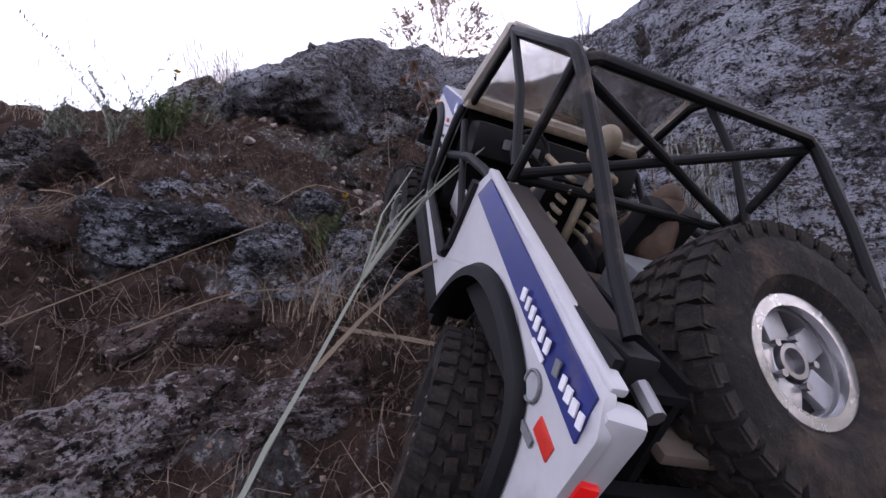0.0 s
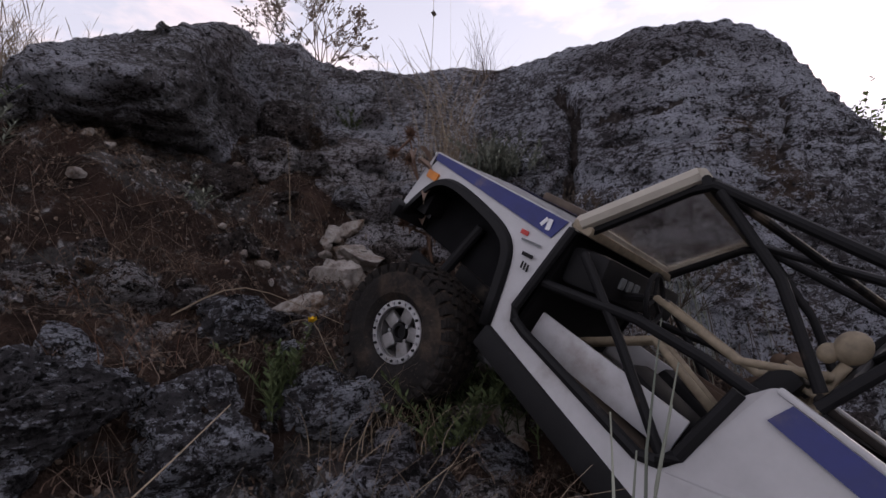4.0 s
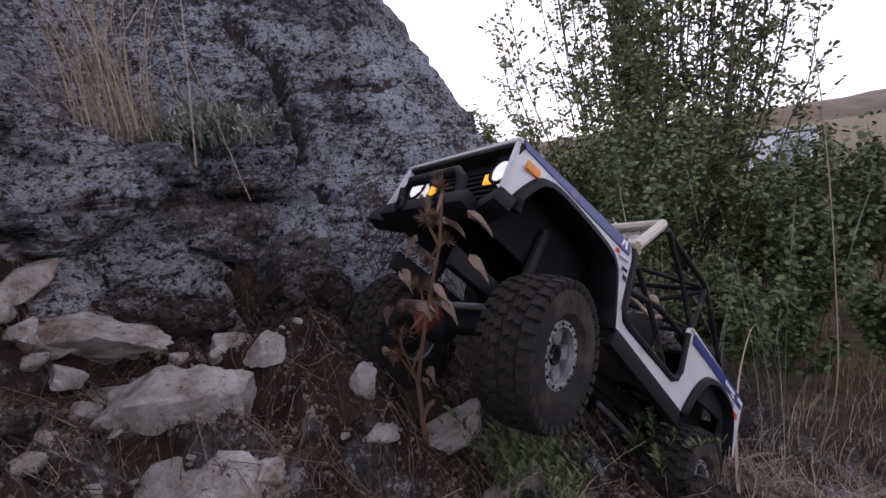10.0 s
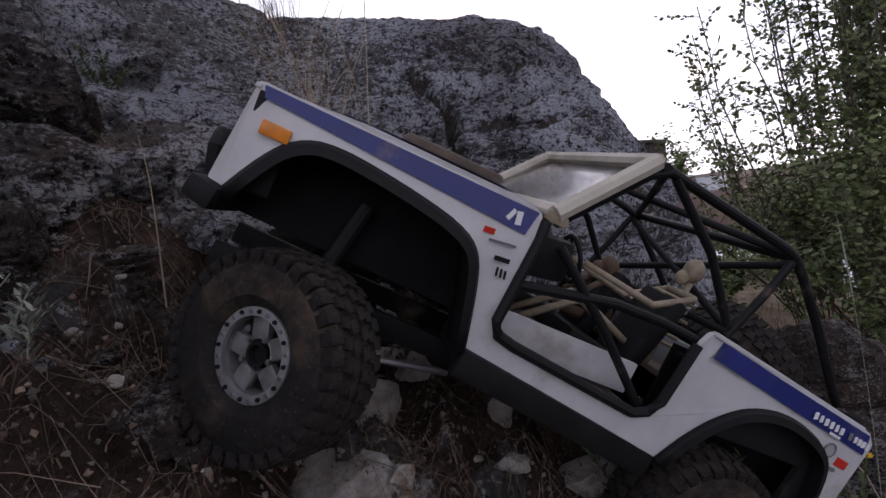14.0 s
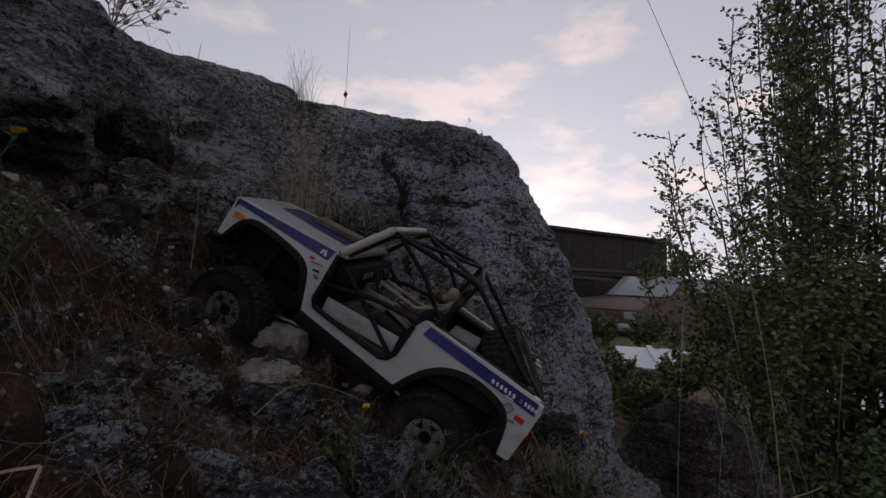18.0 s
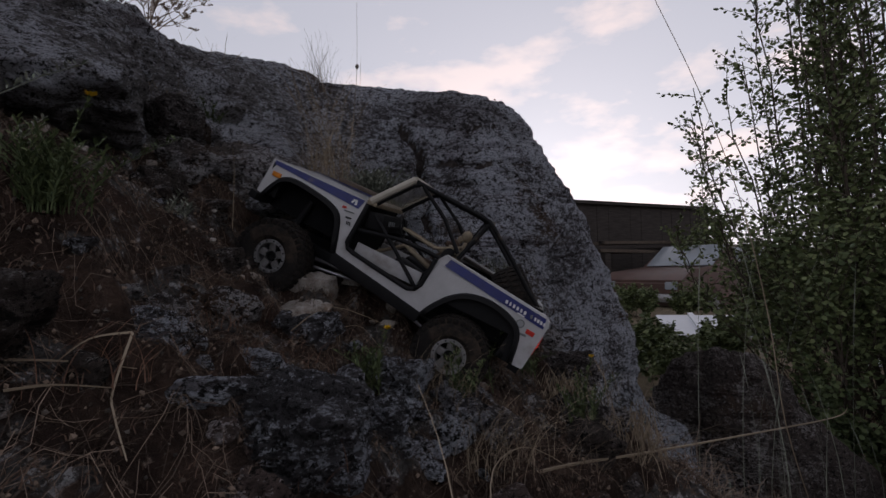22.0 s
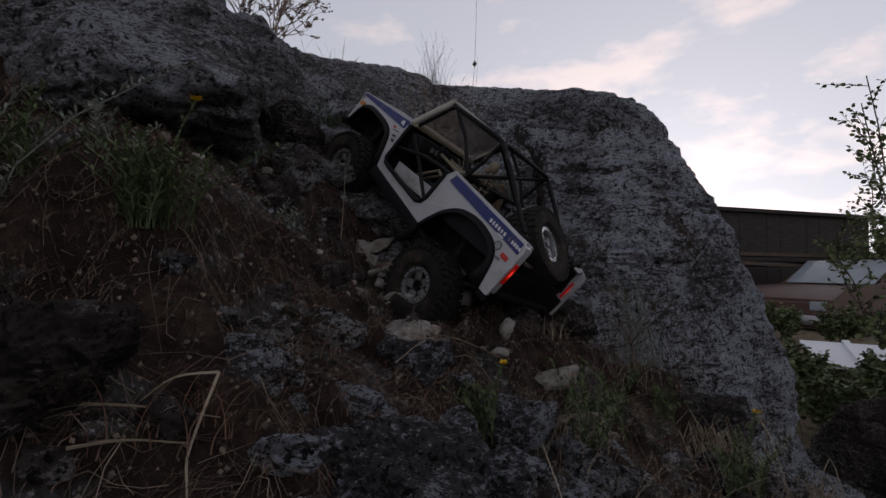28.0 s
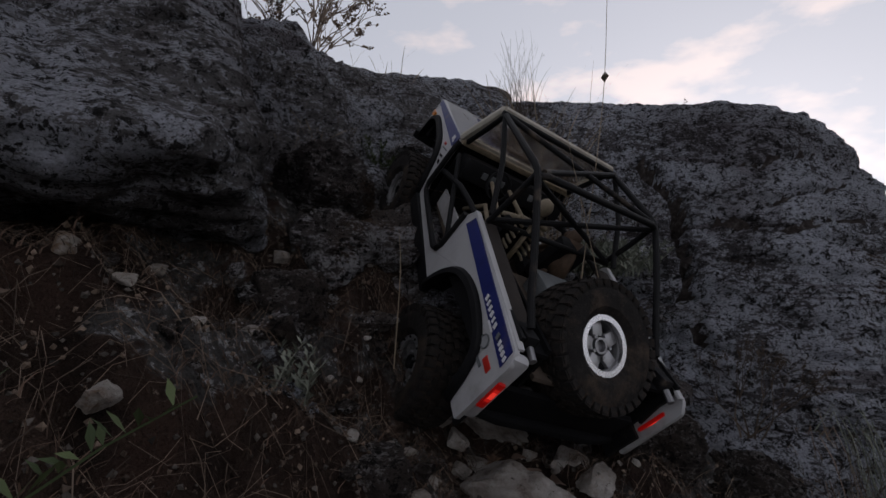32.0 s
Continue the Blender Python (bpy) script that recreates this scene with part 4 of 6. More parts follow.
wheel_fl = make_wheel("wheel", ALLOY, True)
wheels = [(wheel_fl, .135, .0824, False)] + [(place_parts_copy(wheel_fl), x, y, y < SHIFT) for x, y in ((.135, -.0604), (-.137, .0824), (-.137, -.0604))]
spare = make_wheel("spare_wheel", CHROME, False, .0505, .045)
spare["label"] = "dusty spare wheel with a bright chrome rim"
spare.matrix_basis = Matrix.Translation((-.1860, .007, .0808)) @ Vector((-.62, 0, .78)).to_track_quat("Y", "Z").to_matrix().to_4x4()
part("spare_carrier", box(bmesh.new(), (-.190, SHIFT, .070), (.030, .060, .008), (0, 35, 0), .002), PLASTIC, truck)


# --- two toy figures in the cabin, plain shapes
def figure(name, label, rows, mat):
    bm = bmesh.new()
    for pts, r in rows:
        if len(pts) == 1:
            bmesh.ops.create_uvsphere(bm, u_segments=12, v_segments=8, radius=r, matrix=Matrix.Translation(pts[0]))
        else:
            tube(bm, pts, r, 6)
    bmesh.ops.recalc_face_normals(bm, faces=bm.faces)
    for v in bm.verts:
        v.co.y = WIDE * v.co.y + SHIFT
        if v.co.x < -.02:
            v.co.x, v.co.z = v.co.x - .022, v.co.z + .14 * (v.co.z - .058)
    for f in bm.faces:
        f.smooth = True
    me = bpy.data.meshes.new(name)
    bm.to_mesh(me)
    bm.free()
    me.materials.append(mat)
    return tagged(new(name, me), label, "toy")


ribs = []
for i in range(6):
    z = .074 + i * .0052
    ribs.append(([(-.060 + .016 * math.sin(a), .034 + .0125 * math.cos(a), z) for a in (math.pi * k / 8 for k in range(-1, 10))], .0013))
driver = figure("toy_skeleton", "small tan plastic toy skeleton sitting at the wheel", ribs + [
    ([(-.062, .034, .058), (-.062, .034, .112)], .0026), ([(-.060, .034, .119)], .0074), ([(-.054, .034, .1125)], .0046),
    ([(-.060, .020, .104), (-.060, .048, .104)], .0024),
    ([(-.060, .049, .104), (-.030, .054, .090), (.000, .046, .098)], .0022), ([(-.060, .019, .104), (-.034, .014, .088), (.000, .022, .098)], .0022),
    ([(-.050, .040, .060), (-.012, .044, .078), (.022, .044, .050)], .0026), ([(-.050, .028, .060), (-.012, .026, .078), (.022, .026, .050)], .0026)], BONE)
dog = figure("toy_figure", "small brown toy figure on the passenger seat", [
    ([(-.050, -.034, .076)], .0115), ([(-.042, -.034, .100)], .0082), ([(-.033, -.034, .097)], .0046), ([(-.060, -.034, .062), (-.046, -.034, .100)], .009),
    ([(-.040, -.044, .092), (-.022, -.045, .072)], .0028), ([(-.040, -.024, .092), (-.022, -.023, .072)], .0028), ([(-.052, -.044, .064), (-.020, -.046, .062)], .004), ([(-.052, -.024, .064), (-.020, -.022, .062)], .004)], LEATHER)
# ================= stones =================
rng = random.Random(11)


def rough_stone(name, label, at, size, mat, seed, flat=.62, sub=4, sink=.25, turn=None, group="", category="stone", rough=.05, edge=160):
    """A broken stone: a few random cuts round a lump, half sunk where it lies."""
    r = random.Random(seed)
    planes = [(a, a) for a in (Vector(c) for c in ((1, 0, 0), (-1, 0, 0), (0, 1, 0), (0, -1, 0), (0, 0, 1), (0, 0, -1)))]
    for i in range(10):
        n = Vector((r.uniform(-1, 1), r.uniform(-1, 1), r.uniform(-1, 1))).normalized()
        planes.append((n, n * r.uniform(.50, .98)))
    sx, sy, sz = size if isinstance(size, tuple) else (size, size * r.uniform(.62, .85), size * flat)
    me = boulder_mesh(name, (0, 0, 0), planes, sub=sub, power=edge, bump=.07 + rough * .6, fine=rough, mat=mat, seed=seed, freq=2.4)
    me.set_sharp_from_angle(angle=radians(30))
    ang = Euler((r.uniform(-.3, .3), r.uniform(-.3, .3), r.uniform(0, 6.28))) if turn is None else Euler([radians(a) for a in turn])
    me.transform(Matrix.LocRotScale(None, ang, None) @ Matrix.Diagonal((sx / 2, sy / 2, sz / 2, 1)))
    ob = new(name, me)
    ob.location = (at[0], at[1], (at[2] if len(at) > 2 else ground_top(at[0], at[1])) + sz * (.5 - sink) * .5)
    return tagged(ob, label, category, group)


# x, y, (across, deep, high), tilt, sink
PALE = [(-0.008, 0.794, (0.039, 0.034, 0.02), 4, 0.25), (-0.009, 0.769, (0.055, 0.044, 0.024), -4, 0.2), (0.000, 0.760, (0.112, 0.058, 0.042), -14, 0.25), (-0.021, 0.74, (0.045, 0.033, 0.025), -20, 0.3),
        (-0.046, 0.772, (0.02, 0.018, 0.015), 10, 0.25), (-0.045, 0.768, (0.016, 0.015, 0.012), None, 0.25), (-0.05, 0.762, (0.016, 0.015, 0.012), None, 0.25), (-0.045, 0.749, (0.022, 0.02, 0.017), None, 0.25),
        (-0.051, 0.739, (0.021, 0.018, 0.016), None, 0.25), (-0.029, 0.72, (0.024, 0.021, 0.026), 60, 0.2), (-0.03, 0.731, (0.02, 0.019, 0.015), None, 0.25), (-0.02, 0.707, (0.028, 0.023, 0.021), None, 0.3),
        (-0.046, 0.672, (0.082, 0.050, 0.062), 24, 0.25), (-0.097, 0.650, (0.088, 0.050, 0.032), -4, 0.45), (0.039, 0.536, (0.066, 0.034, 0.026), 20, 0.3), (-0.083, 0.618, (0.02, 0.018, 0.018), None, 0.25),
        (0.012, 0.654, (0.036, 0.028, 0.022), -12, 0.4), (0.018, 0.684, (0.031, 0.027, 0.021), None, 0.35), (0.022, 0.706, (0.013, 0.012, 0.01), None, 0.25), (0.017, 0.734, (0.014, 0.013, 0.013), None, 0.25),
        (0.04, 0.737, (0.014, 0.012, 0.011), None, 0.25), (0.032, 0.767, (0.015, 0.011, 0.02), None, 0.2), (0.015, 0.779, (0.014, 0.012, 0.01), None, 0.25), (0.007, 0.712, (0.012, 0.011, 0.011), None, 0.25),
        (-0.03, 0.81, (0.04, 0.028, 0.024), None, 0.3), (0.025, 0.59, (0.026, 0.02, 0.022), 50, 0.25), (0.026, 0.490, (0.085, 0.050, 0.044), 26, 0.45), (-0.01, 0.575, (0.026, 0.020, 0.016), 12, 0.4),
        (0.03, 0.48, (0.055, 0.024, 0.02), 16, 0.3), (-0.3, 0.715, (0.018, 0.014, 0.012), None, 0.25), (-0.128, 0.7, (0.014, 0.012, 0.01), None, 0.25), (-0.12, 0.683, (0.01, 0.009, 0.008), None, 0.25)]
for i, (x, y, size, tilt, sink) in enumerate(PALE):
    big = max(size) > .045
    rough_stone("stone", "broken pale limestone block lying on the slope" if big else "small pale broken stone lying on the soil", (x, y), size, STONE, 40 + i, sub=5 if big else 4, sink=sink, turn=None if tilt is None else (8, -tilt, -85), group="pale stones on the slope")
for i in range(80):
    x, y = rng.gauss(-.045, .065), rng.gauss(.715, .06)
    s = rng.uniform(.004, .013)
    rough_stone("stone", "small pale stone chip lying on the soil", (x, y), s, STONE, 200 + i, sub=3, group="pale stone chips")
for i in range(46):
    x, y = rng.gauss(-.19, .075), rng.gauss(.80, .03)
    rough_stone("stone", "small grey stone at the foot of the outcrop", (x, y), rng.uniform(.007, .022), STONE if i % 4 == 0 else BROWNROCK, 300 + i, sub=3, group="stones below the outcrop")
BEDDED = [(-.178, .807, .045, DARKROCK), (-.207, .798, .035, DARKROCK), (-.178, .842, .050, DARKROCK), (-.204, .748, .035, LICHENROCK), (-.326, .572, .060, LICHENROCK), (-.081, .510, .060, LICHENROCK), (-.004, .460, .080, LICHENROCK),
          (-.278, .488, .120, LICHENROCK), (-.300, .605, .055, DARKROCK), (-.110, .632, .050, DARKROCK), (-.155, .475, .045, LICHENROCK), (-.105, .432, .045, LICHENROCK), (-.178, .480, .085, LICHENROCK), (-.145, .592, .070, LICHENROCK), (-.335, .575, .050, LICHENROCK), (-.060, .440, .065, LICHENROCK), (-.235, .385, .060, PITROCK),
          (-.190, .275, .110, PITROCK), (-.195, .600, .060, DARKROCK), (-.030, .420, .070, DARKROCK), (-.235, .613, .060, DARKROCK), (-.185, .510, .055, ROCK), (-.330, .330, .080, PITROCK), (-.080, .300, .070, PITROCK),
          (-.440, .560, .080, BROWNROCK), (-.160, .360, .050, PITROCK), (.160, .380, .120, DARKROCK), (.060, .330, .090, BROWNROCK), (.120, .660, .110, BROWNROCK), (.200, .610, .100, BROWNROCK), (-.165, .830, .075, BROWNROCK), (-.100, .880, .090, DARKROCK),
          (-.050, .960, .130, DARKROCK), (.020, .900, .080, BROWNROCK), (-.600, .700, .120, DARKROCK), (-.520, .440, .070, BROWNROCK), (.300, .430, .110, DARKROCK), (-.36, .43, .05, PITROCK), (-.10, .520, .045, LICHENROCK), (.05, .75, .09, BROWNROCK), (-.15, .72, .05, BROWNROCK)]
for i, (x, y, s, mat) in enumerate(BEDDED):
    rough_stone("bedded_rock", "grey lichen-spotted rock bedded in the soil", (x, y), (s * 1.1, s * .95, s * .75), mat, 500 + i, sub=6 if s > .09 else 5, sink=.70, group="bedded rocks", category="rock", rough=.13, edge=18)
    for j in range(3):
        a, d = rng.uniform(0, 6.28), s * rng.uniform(.45, .75)
        t = s * rng.uniform(.22, .5)
        rough_stone("bedded_rock", "small grey stone bedded beside a larger rock", (x + d * math.cos(a), y + d * math.sin(a)), (t, t * .8, t * .7), mat, 900 + 3 * i + j, sub=4, sink=.55, group="small bedded rocks", category="rock", rough=.16, edge=24)
boulder("low_boulder", "dark pointed low boulder in the grass below the slope", (1.02, .12, .20), [
    ((-.35, -.55, .75), (.99, .10, .52)), ((.25, -.80, .60), (1.02, .02, .48)), ((-.80, .50, .45), (.96, .22, .50)), ((.5, .5, .7), (1.06, .2, .5)), ((-.9, -.3, .3), (.84, .1, .3)), ((.9, -.3, .3), (1.25, .0, .3)), ((0, 1, .1), (1, .36, .3)), ((0, 0, -1), (1, .1, -.1))],
    sub=6, power=14, bump=.04, fine=.02, seed=77, mat=BROWNROCK, freq=7)
boulder("low_boulder", "grey lichen-spotted rock leaning at the foot of the large boulder", (.68, .38, .20), [
    ((-.45, -.75, .42), (.66, .285, .40)), ((.62, -.50, .60), (.77, .300, .40)), ((.85, -.40, .30), (.81, .270, .28)), ((-.9, -.2, .3), (.53, .36, .3)), ((0, 1, 0), (.7, .56, .3)), ((0, 0, -1), (.7, .3, -.1)), ((0, -1, .15), (.70, .21, .25))],
    sub=6, power=24, bump=.03, fine=.016, seed=79, mat=LICHENROCK, freq=7)
for i, (x, y, size) in enumerate(((.40, .02, .09), (.52, -.10, .12), (.34, .13, .07), (.62, -.22, .10), (.30, -.06, .06))):
    rough_stone("bedded_rock", "grey lichen-spotted rock among the dry brush", (x, y), (size * 1.2, size, size * .7), DARKROCK, 860 + i, sub=5, sink=.55, group="rocks among the dry brush", category="rock", rough=.16, edge=18)

# broken slabs of bedrock along the ledge
SLABS = [(0.056, 0.79, 0.919, 0.072, -6), (0.17, 0.798, 0.932, 0.094, 18), (0.171, 0.741, 0.875, 0.083, -14), (0.08, 0.776, 0.88, 0.083, 4), (0.039, 0.802, 0.881, 0.056, 22), (0.217, 0.719, 0.91, 0.076, -22), (0.233, 0.674, 0.917, 0.063, 10), (0.102, 0.743, 0.844, 0.067, -4), (0.178, 0.692, 0.84, 0.071, 14), (0.078, 0.836, 0.955, 0.061, -10), (0.201, 0.791, 0.971, 0.06, 6),
         (-0.052, 0.842, 0.965, 0.064, 8), (-0.011, 0.815, 0.916, 0.071, -12), (-0.096, 0.813, 0.905, 0.056, 6), (0.036, 0.788, 0.899, 0.080, 14), (0.108, 0.769, 0.937, 0.085, -8), (0.052, 0.764, 0.849, 0.084, 6), (0.133, 0.742, 0.864, 0.081, -16), (0.193, 0.721, 0.914, 0.074, 10), (0.164, 0.677, 0.833, 0.066, -6), (0.028, 0.838, 0.976, 0.067, 16), (-0.025, 0.959, 1.041, 0.078, -10), (0.082, 0.999, 1.113, 0.079, 12), (-0.114, 0.860, 0.948, 0.054, -6), (0.085, 0.757, 0.918, 0.060, 20), (0.179, 0.743, 0.880, 0.070, -24), (0.014, 0.797, 0.890, 0.045, 0)]
for i, (x, y, z, size, tilt) in enumerate(SLABS):
    rough_stone("bedrock_slab", "layered grey slab of bedrock below the boulder", (x, y, z), (size, size * .62, size * .42), LEDGEROCK if i % 3 else MIDROCK, 640 + i, sub=5, sink=.5, turn=(12, -tilt, -80), group="bedrock slabs", category="rock", rough=.13, edge=40)


def scatter_stuff(name, label, pieces, mat, category):
    """Many small pieces joined into one mesh: each a list of points and of faces."""
    verts, faces = [], []
    for v, f in pieces:
        o = len(verts)
        verts += v
        faces += [tuple(i + o for i in q) for q in f]
    return tagged(new(name, mesh_from(name, verts, faces, mat, False)), label, category, kind="stuff")


OCTA = [(0, 2, 4), (2, 1, 4), (1, 3, 4), (3, 0, 4), (2, 0, 5), (1, 2, 5), (3, 1, 5), (0, 3, 5)]


def pebble(r, x, y, s):
    z = ground_top(x, y)
    base = [(1, 0, 0), (-1, 0, 0), (0, 1, 0), (0, -1, 0), (0, 0, 1), (0, 0, -1)]
    turn = Euler((r.uniform(0, 3), r.uniform(0, 3), r.uniform(0, 3))).to_matrix()
    return [tuple(turn @ Vector((a * s * r.uniform(.5, 1), b * s * r.uniform(.5, 1), c * s * r.uniform(.4, .8))) + Vector((x, y, z + s * .2))) for a, b, c in base], OCTA


GRAVEL = plant_material("gravel", (.022, .018, .015), (.14, .122, .108), .9)
scatter_stuff("gravel", "small grey and pale gravel on the soil", [pebble(rng, rng.gauss(-.08, .16), rng.gauss(.66, .14), rng.uniform(.0010, .0034)) for _ in range(3600)] +
              [pebble(rng, rng.uniform(-.6, .35), rng.uniform(.15, .95), rng.uniform(.0008, .0028)) for _ in range(2600)], GRAVEL, "gravel")


# ================= grass and weeds =================
def blade(r, root, height, lean, width, bend=1.0, n=5, head=0.0):
    """A grass blade as a tapering bent strip; head widens the tip into a seed head."""
    az = r.uniform(0, 2 * math.pi)
    lx, ly = lean[0] + .35 * math.cos(az) * bend, lean[1] + .35 * math.sin(az) * bend
    side = Vector((-math.sin(az + 1), math.cos(az + 1), 0))
    v, f = [], []
    for i in range(n + 1):
        t = i / n
        p = Vector(root) + Vector((lx * height * t * t, ly * height * t * t, height * (t - .18 * bend * t * t)))
        w = width * (1 - .85 * t) * .5
        if head and t > .72:
            w = head * .5 * (1 - abs(t - .86) / .16)
        v += [tuple(p - side * max(w, .0002)), tuple(p + side * max(w, .0002))]
        if i:
            f.append((2 * i - 2, 2 * i - 1, 2 * i + 1, 2 * i))
    return v, f


def plant(name, label, at, pieces, mat, category="grass", group=""):
    verts, faces = [], []
    for v, f in pieces:
        o = len(verts)
        verts += v
        faces += [tuple(i + o for i in q) for q in f]
    ob = new(name, mesh_from(name, verts, faces, mat, False))
    ob.location = at
    return tagged(ob, label, category, group)


def tuft(label, at, n, height, spread, mat=None, lean=(0, 0), width=.0016, bend=1.0, head=0.0, seed=0, group="dry grass tufts"):
    r = random.Random(seed)
    at = at if len(at) == 3 else (*at, ground_top(*at) - .004)
    return plant("grass_tuft", label, at, [blade(r, (r.gauss(0, spread), r.gauss(0, spread), 0), height * r.uniform(.35, 1.05), lean, width * .62, bend * r.uniform(.5, 1.6), 6, head if r.random() < .5 else 0) for _ in range(n)], mat or STRAW, "grass", group)


# the tall tuft on the ledge and those along the crest
tuft("tall dry straw-coloured grass tuft on the rock ledge", (.165, .825, .975), 130, .26, .024, STRAW, width=.0014, bend=.8, head=.0016, seed=1)
tuft("fallen dry grass splaying from the foot of the tall tuft", (.168, .810, .968), 90, .085, .022, STRAW, lean=(-.3, -.9), width=.0011, bend=2.2, seed=5)
tuft("tall dry straw-coloured grass tuft on the rock ledge", (.178, .805, .960), 60, .15, .030, STRAW, width=.0012, bend=1.6, head=.0014, seed=2)
tuft("thin grass tuft on the crest against the sky", (.322, .984, 1.222), 60, .17, .018, TWIG, width=.0016, bend=.6, seed=3)
tuft("low bushy grass tuft on the crest", (.345, .975, 1.222), 110, .045, .020, TWIG, width=.0022, bend=1.2, seed=4)
for i, (x, y, n, h) in enumerate(((-.74, .93, 46, .20), (-.66, .95, 40, .16), (-.50, .93, 70, .18), (-.44, .95, 50, .15), (-.56, .98, 30, .2), (-.36, 1.02, 26, .13), (.02, 1.10, 30, .12), (-.06, .98, 36, .12), (-.9, .95, 40, .2), (-1.02, .9, 40, .18), (.12, 1.12, 30, .16))):
    tuft("dry grass tuft on the crest against the sky", (x, y), n, h, .02, STRAW, lean=(.12, 0), width=.0013, bend=.9, head=.002, seed=10 + i)
for i, (x, y, n, h, m) in enumerate(((-.60, .78, 60, .07, SAGE), (-.70, .80, 70, .08, STRAW), (-.115, .42, 60, .10, STRAW), (-.085, .375, 70, .11, STRAW), (-.06, .47, 60, .09, STRAW),
                                   (-.22, .55, 40, .05, REDSTRAW), (-.30, .45, 40, .045, REDSTRAW), (.215, .520, 36, .10, STRAW), (.245, .555, 26, .09, STRAW), (.02, .33, 30, .08, STRAW), (-.28, .60, 50, .05, REDSTRAW), (-.40, .53, 60, .05, REDSTRAW),
                                   (-.42, .42, 50, .05, STRAW), (.33, .37, 34, .08, STRAW), (.25, .33, 60, .08, WEED), (.12, .27, 30, .07, STRAW), (.40, .25, 40, .10, STRAW), (-.14, .58, 40, .04, STRAW), (-.02, .52, 40, .05, STRAW), (.10, .58, 40, .06, STRAW))):
    tuft("low grass tuft on the slope", (x, y), n, h, .022, m, lean=(.1, -.15), width=.0012, bend=1.6, seed=40 + i, group="low grass tufts")
tuft("tall green and straw grass stems rising beside the boulder", (0.496, 0.073, 0.325), 26, .62, .07, SAGE, lean=(.05, .1), width=.0022, bend=.5, head=.003, seed=77)
tuft("dense dry straw grass tuft beside the outcrop", (-.440, .930, 1.060), 170, .13, .020, STRAW, width=.0016, bend=.7, head=.002, seed=71)
tuft("dense dry straw grass tuft beside the outcrop", (-.470, .955, 1.070), 130, .12, .020, STRAW, width=.0016, bend=.7, head=.002, seed=72)
rough_stone("crest_rock", "dark rounded rock beside the outcrop", (-.490, .935), (.13, .11, .11), DARKROCK, 705, sub=5, sink=.72, category="rock", rough=.14, edge=14)
# drooping dead grass against the big boulder
def droop(label, at, n, length, spread, mat, seed, away=(-.25, -.75)):
    """Dead blades that spring out a little and hang down over the rock."""
    r = random.Random(seed)
    pieces = []
    for _ in range(n):
        x, y, z = r.gauss(0, spread), r.gauss(0, spread * .5), r.gauss(0, .012)
        ln, out, sway = length * r.uniform(.4, 1.1), r.uniform(.15, .55), r.gauss(0, .16)
        pts = []
        for i in range(7):
            t = i / 6
            pts.append((x + ln * (away[0] * out * math.sin(1.5 * t) + sway * t), y + ln * (away[1] * out * math.sin(1.5 * t)), z + ln * (.22 * math.sin(math.pi * min(1, t * 2.2)) * (1 - t) - .86 * t * t)))
        pieces.append(strip(pts, .0007, r))
    return plant("grass_tuft", label, at, pieces, mat, "grass", "drooping dead grass")


r_ = random.Random(3)
meadow = []
for i in range(420):
    x, y = r_.uniform(.55, 3.4), r_.uniform(-2.2, .30)
    tall = r_.uniform(.05, .17)
    for _ in range(30):
        px, py = x + r_.gauss(0, .05), y + r_.gauss(0, .05)
        meadow.append(blade(r_, (px, py, ground_top(x, y) - .004), tall * r_.uniform(.45, 1.05), (0, 0), .003, 1.2, 4))


def strip(points, width, r):
    """A thin stem through points, as a three-sided rod."""
    v, f = [], []
    pts = [Vector(p) for p in points]
    for i, p in enumerate(pts):
        d = (pts[min(i + 1, len(pts) - 1)] - pts[max(i - 1, 0)]).normalized()
        a = d.cross(Vector((.3, .5, .8))).normalized()
        b = d.cross(a)
        w = width * (1 - .6 * i / max(1, len(pts) - 1))
        v += [tuple(p + w * (math.cos(t) * a + math.sin(t) * b)) for t in (0, 2.094, 4.189)]
        if i:
            o = 3 * i
            f += [(o - 3, o - 2, o + 1, o), (o - 2, o - 1, o + 2, o + 1), (o - 1, o - 3, o, o + 2)]
    return v, f


def litter_stem(r, x, y, length, curl=.35, lift=.006):
    a = r.uniform(0, 6.28)
    pts = []
    for i in range(5):
        a += r.uniform(-curl, curl)
        pts.append((x, y, ground_top(x, y) + lift * r.uniform(.2, 1.6)))
        x, y = x + length / 4 * math.cos(a), y + length / 4 * math.sin(a) * .8
    return strip(pts, r.uniform(.00015, .00034), r)


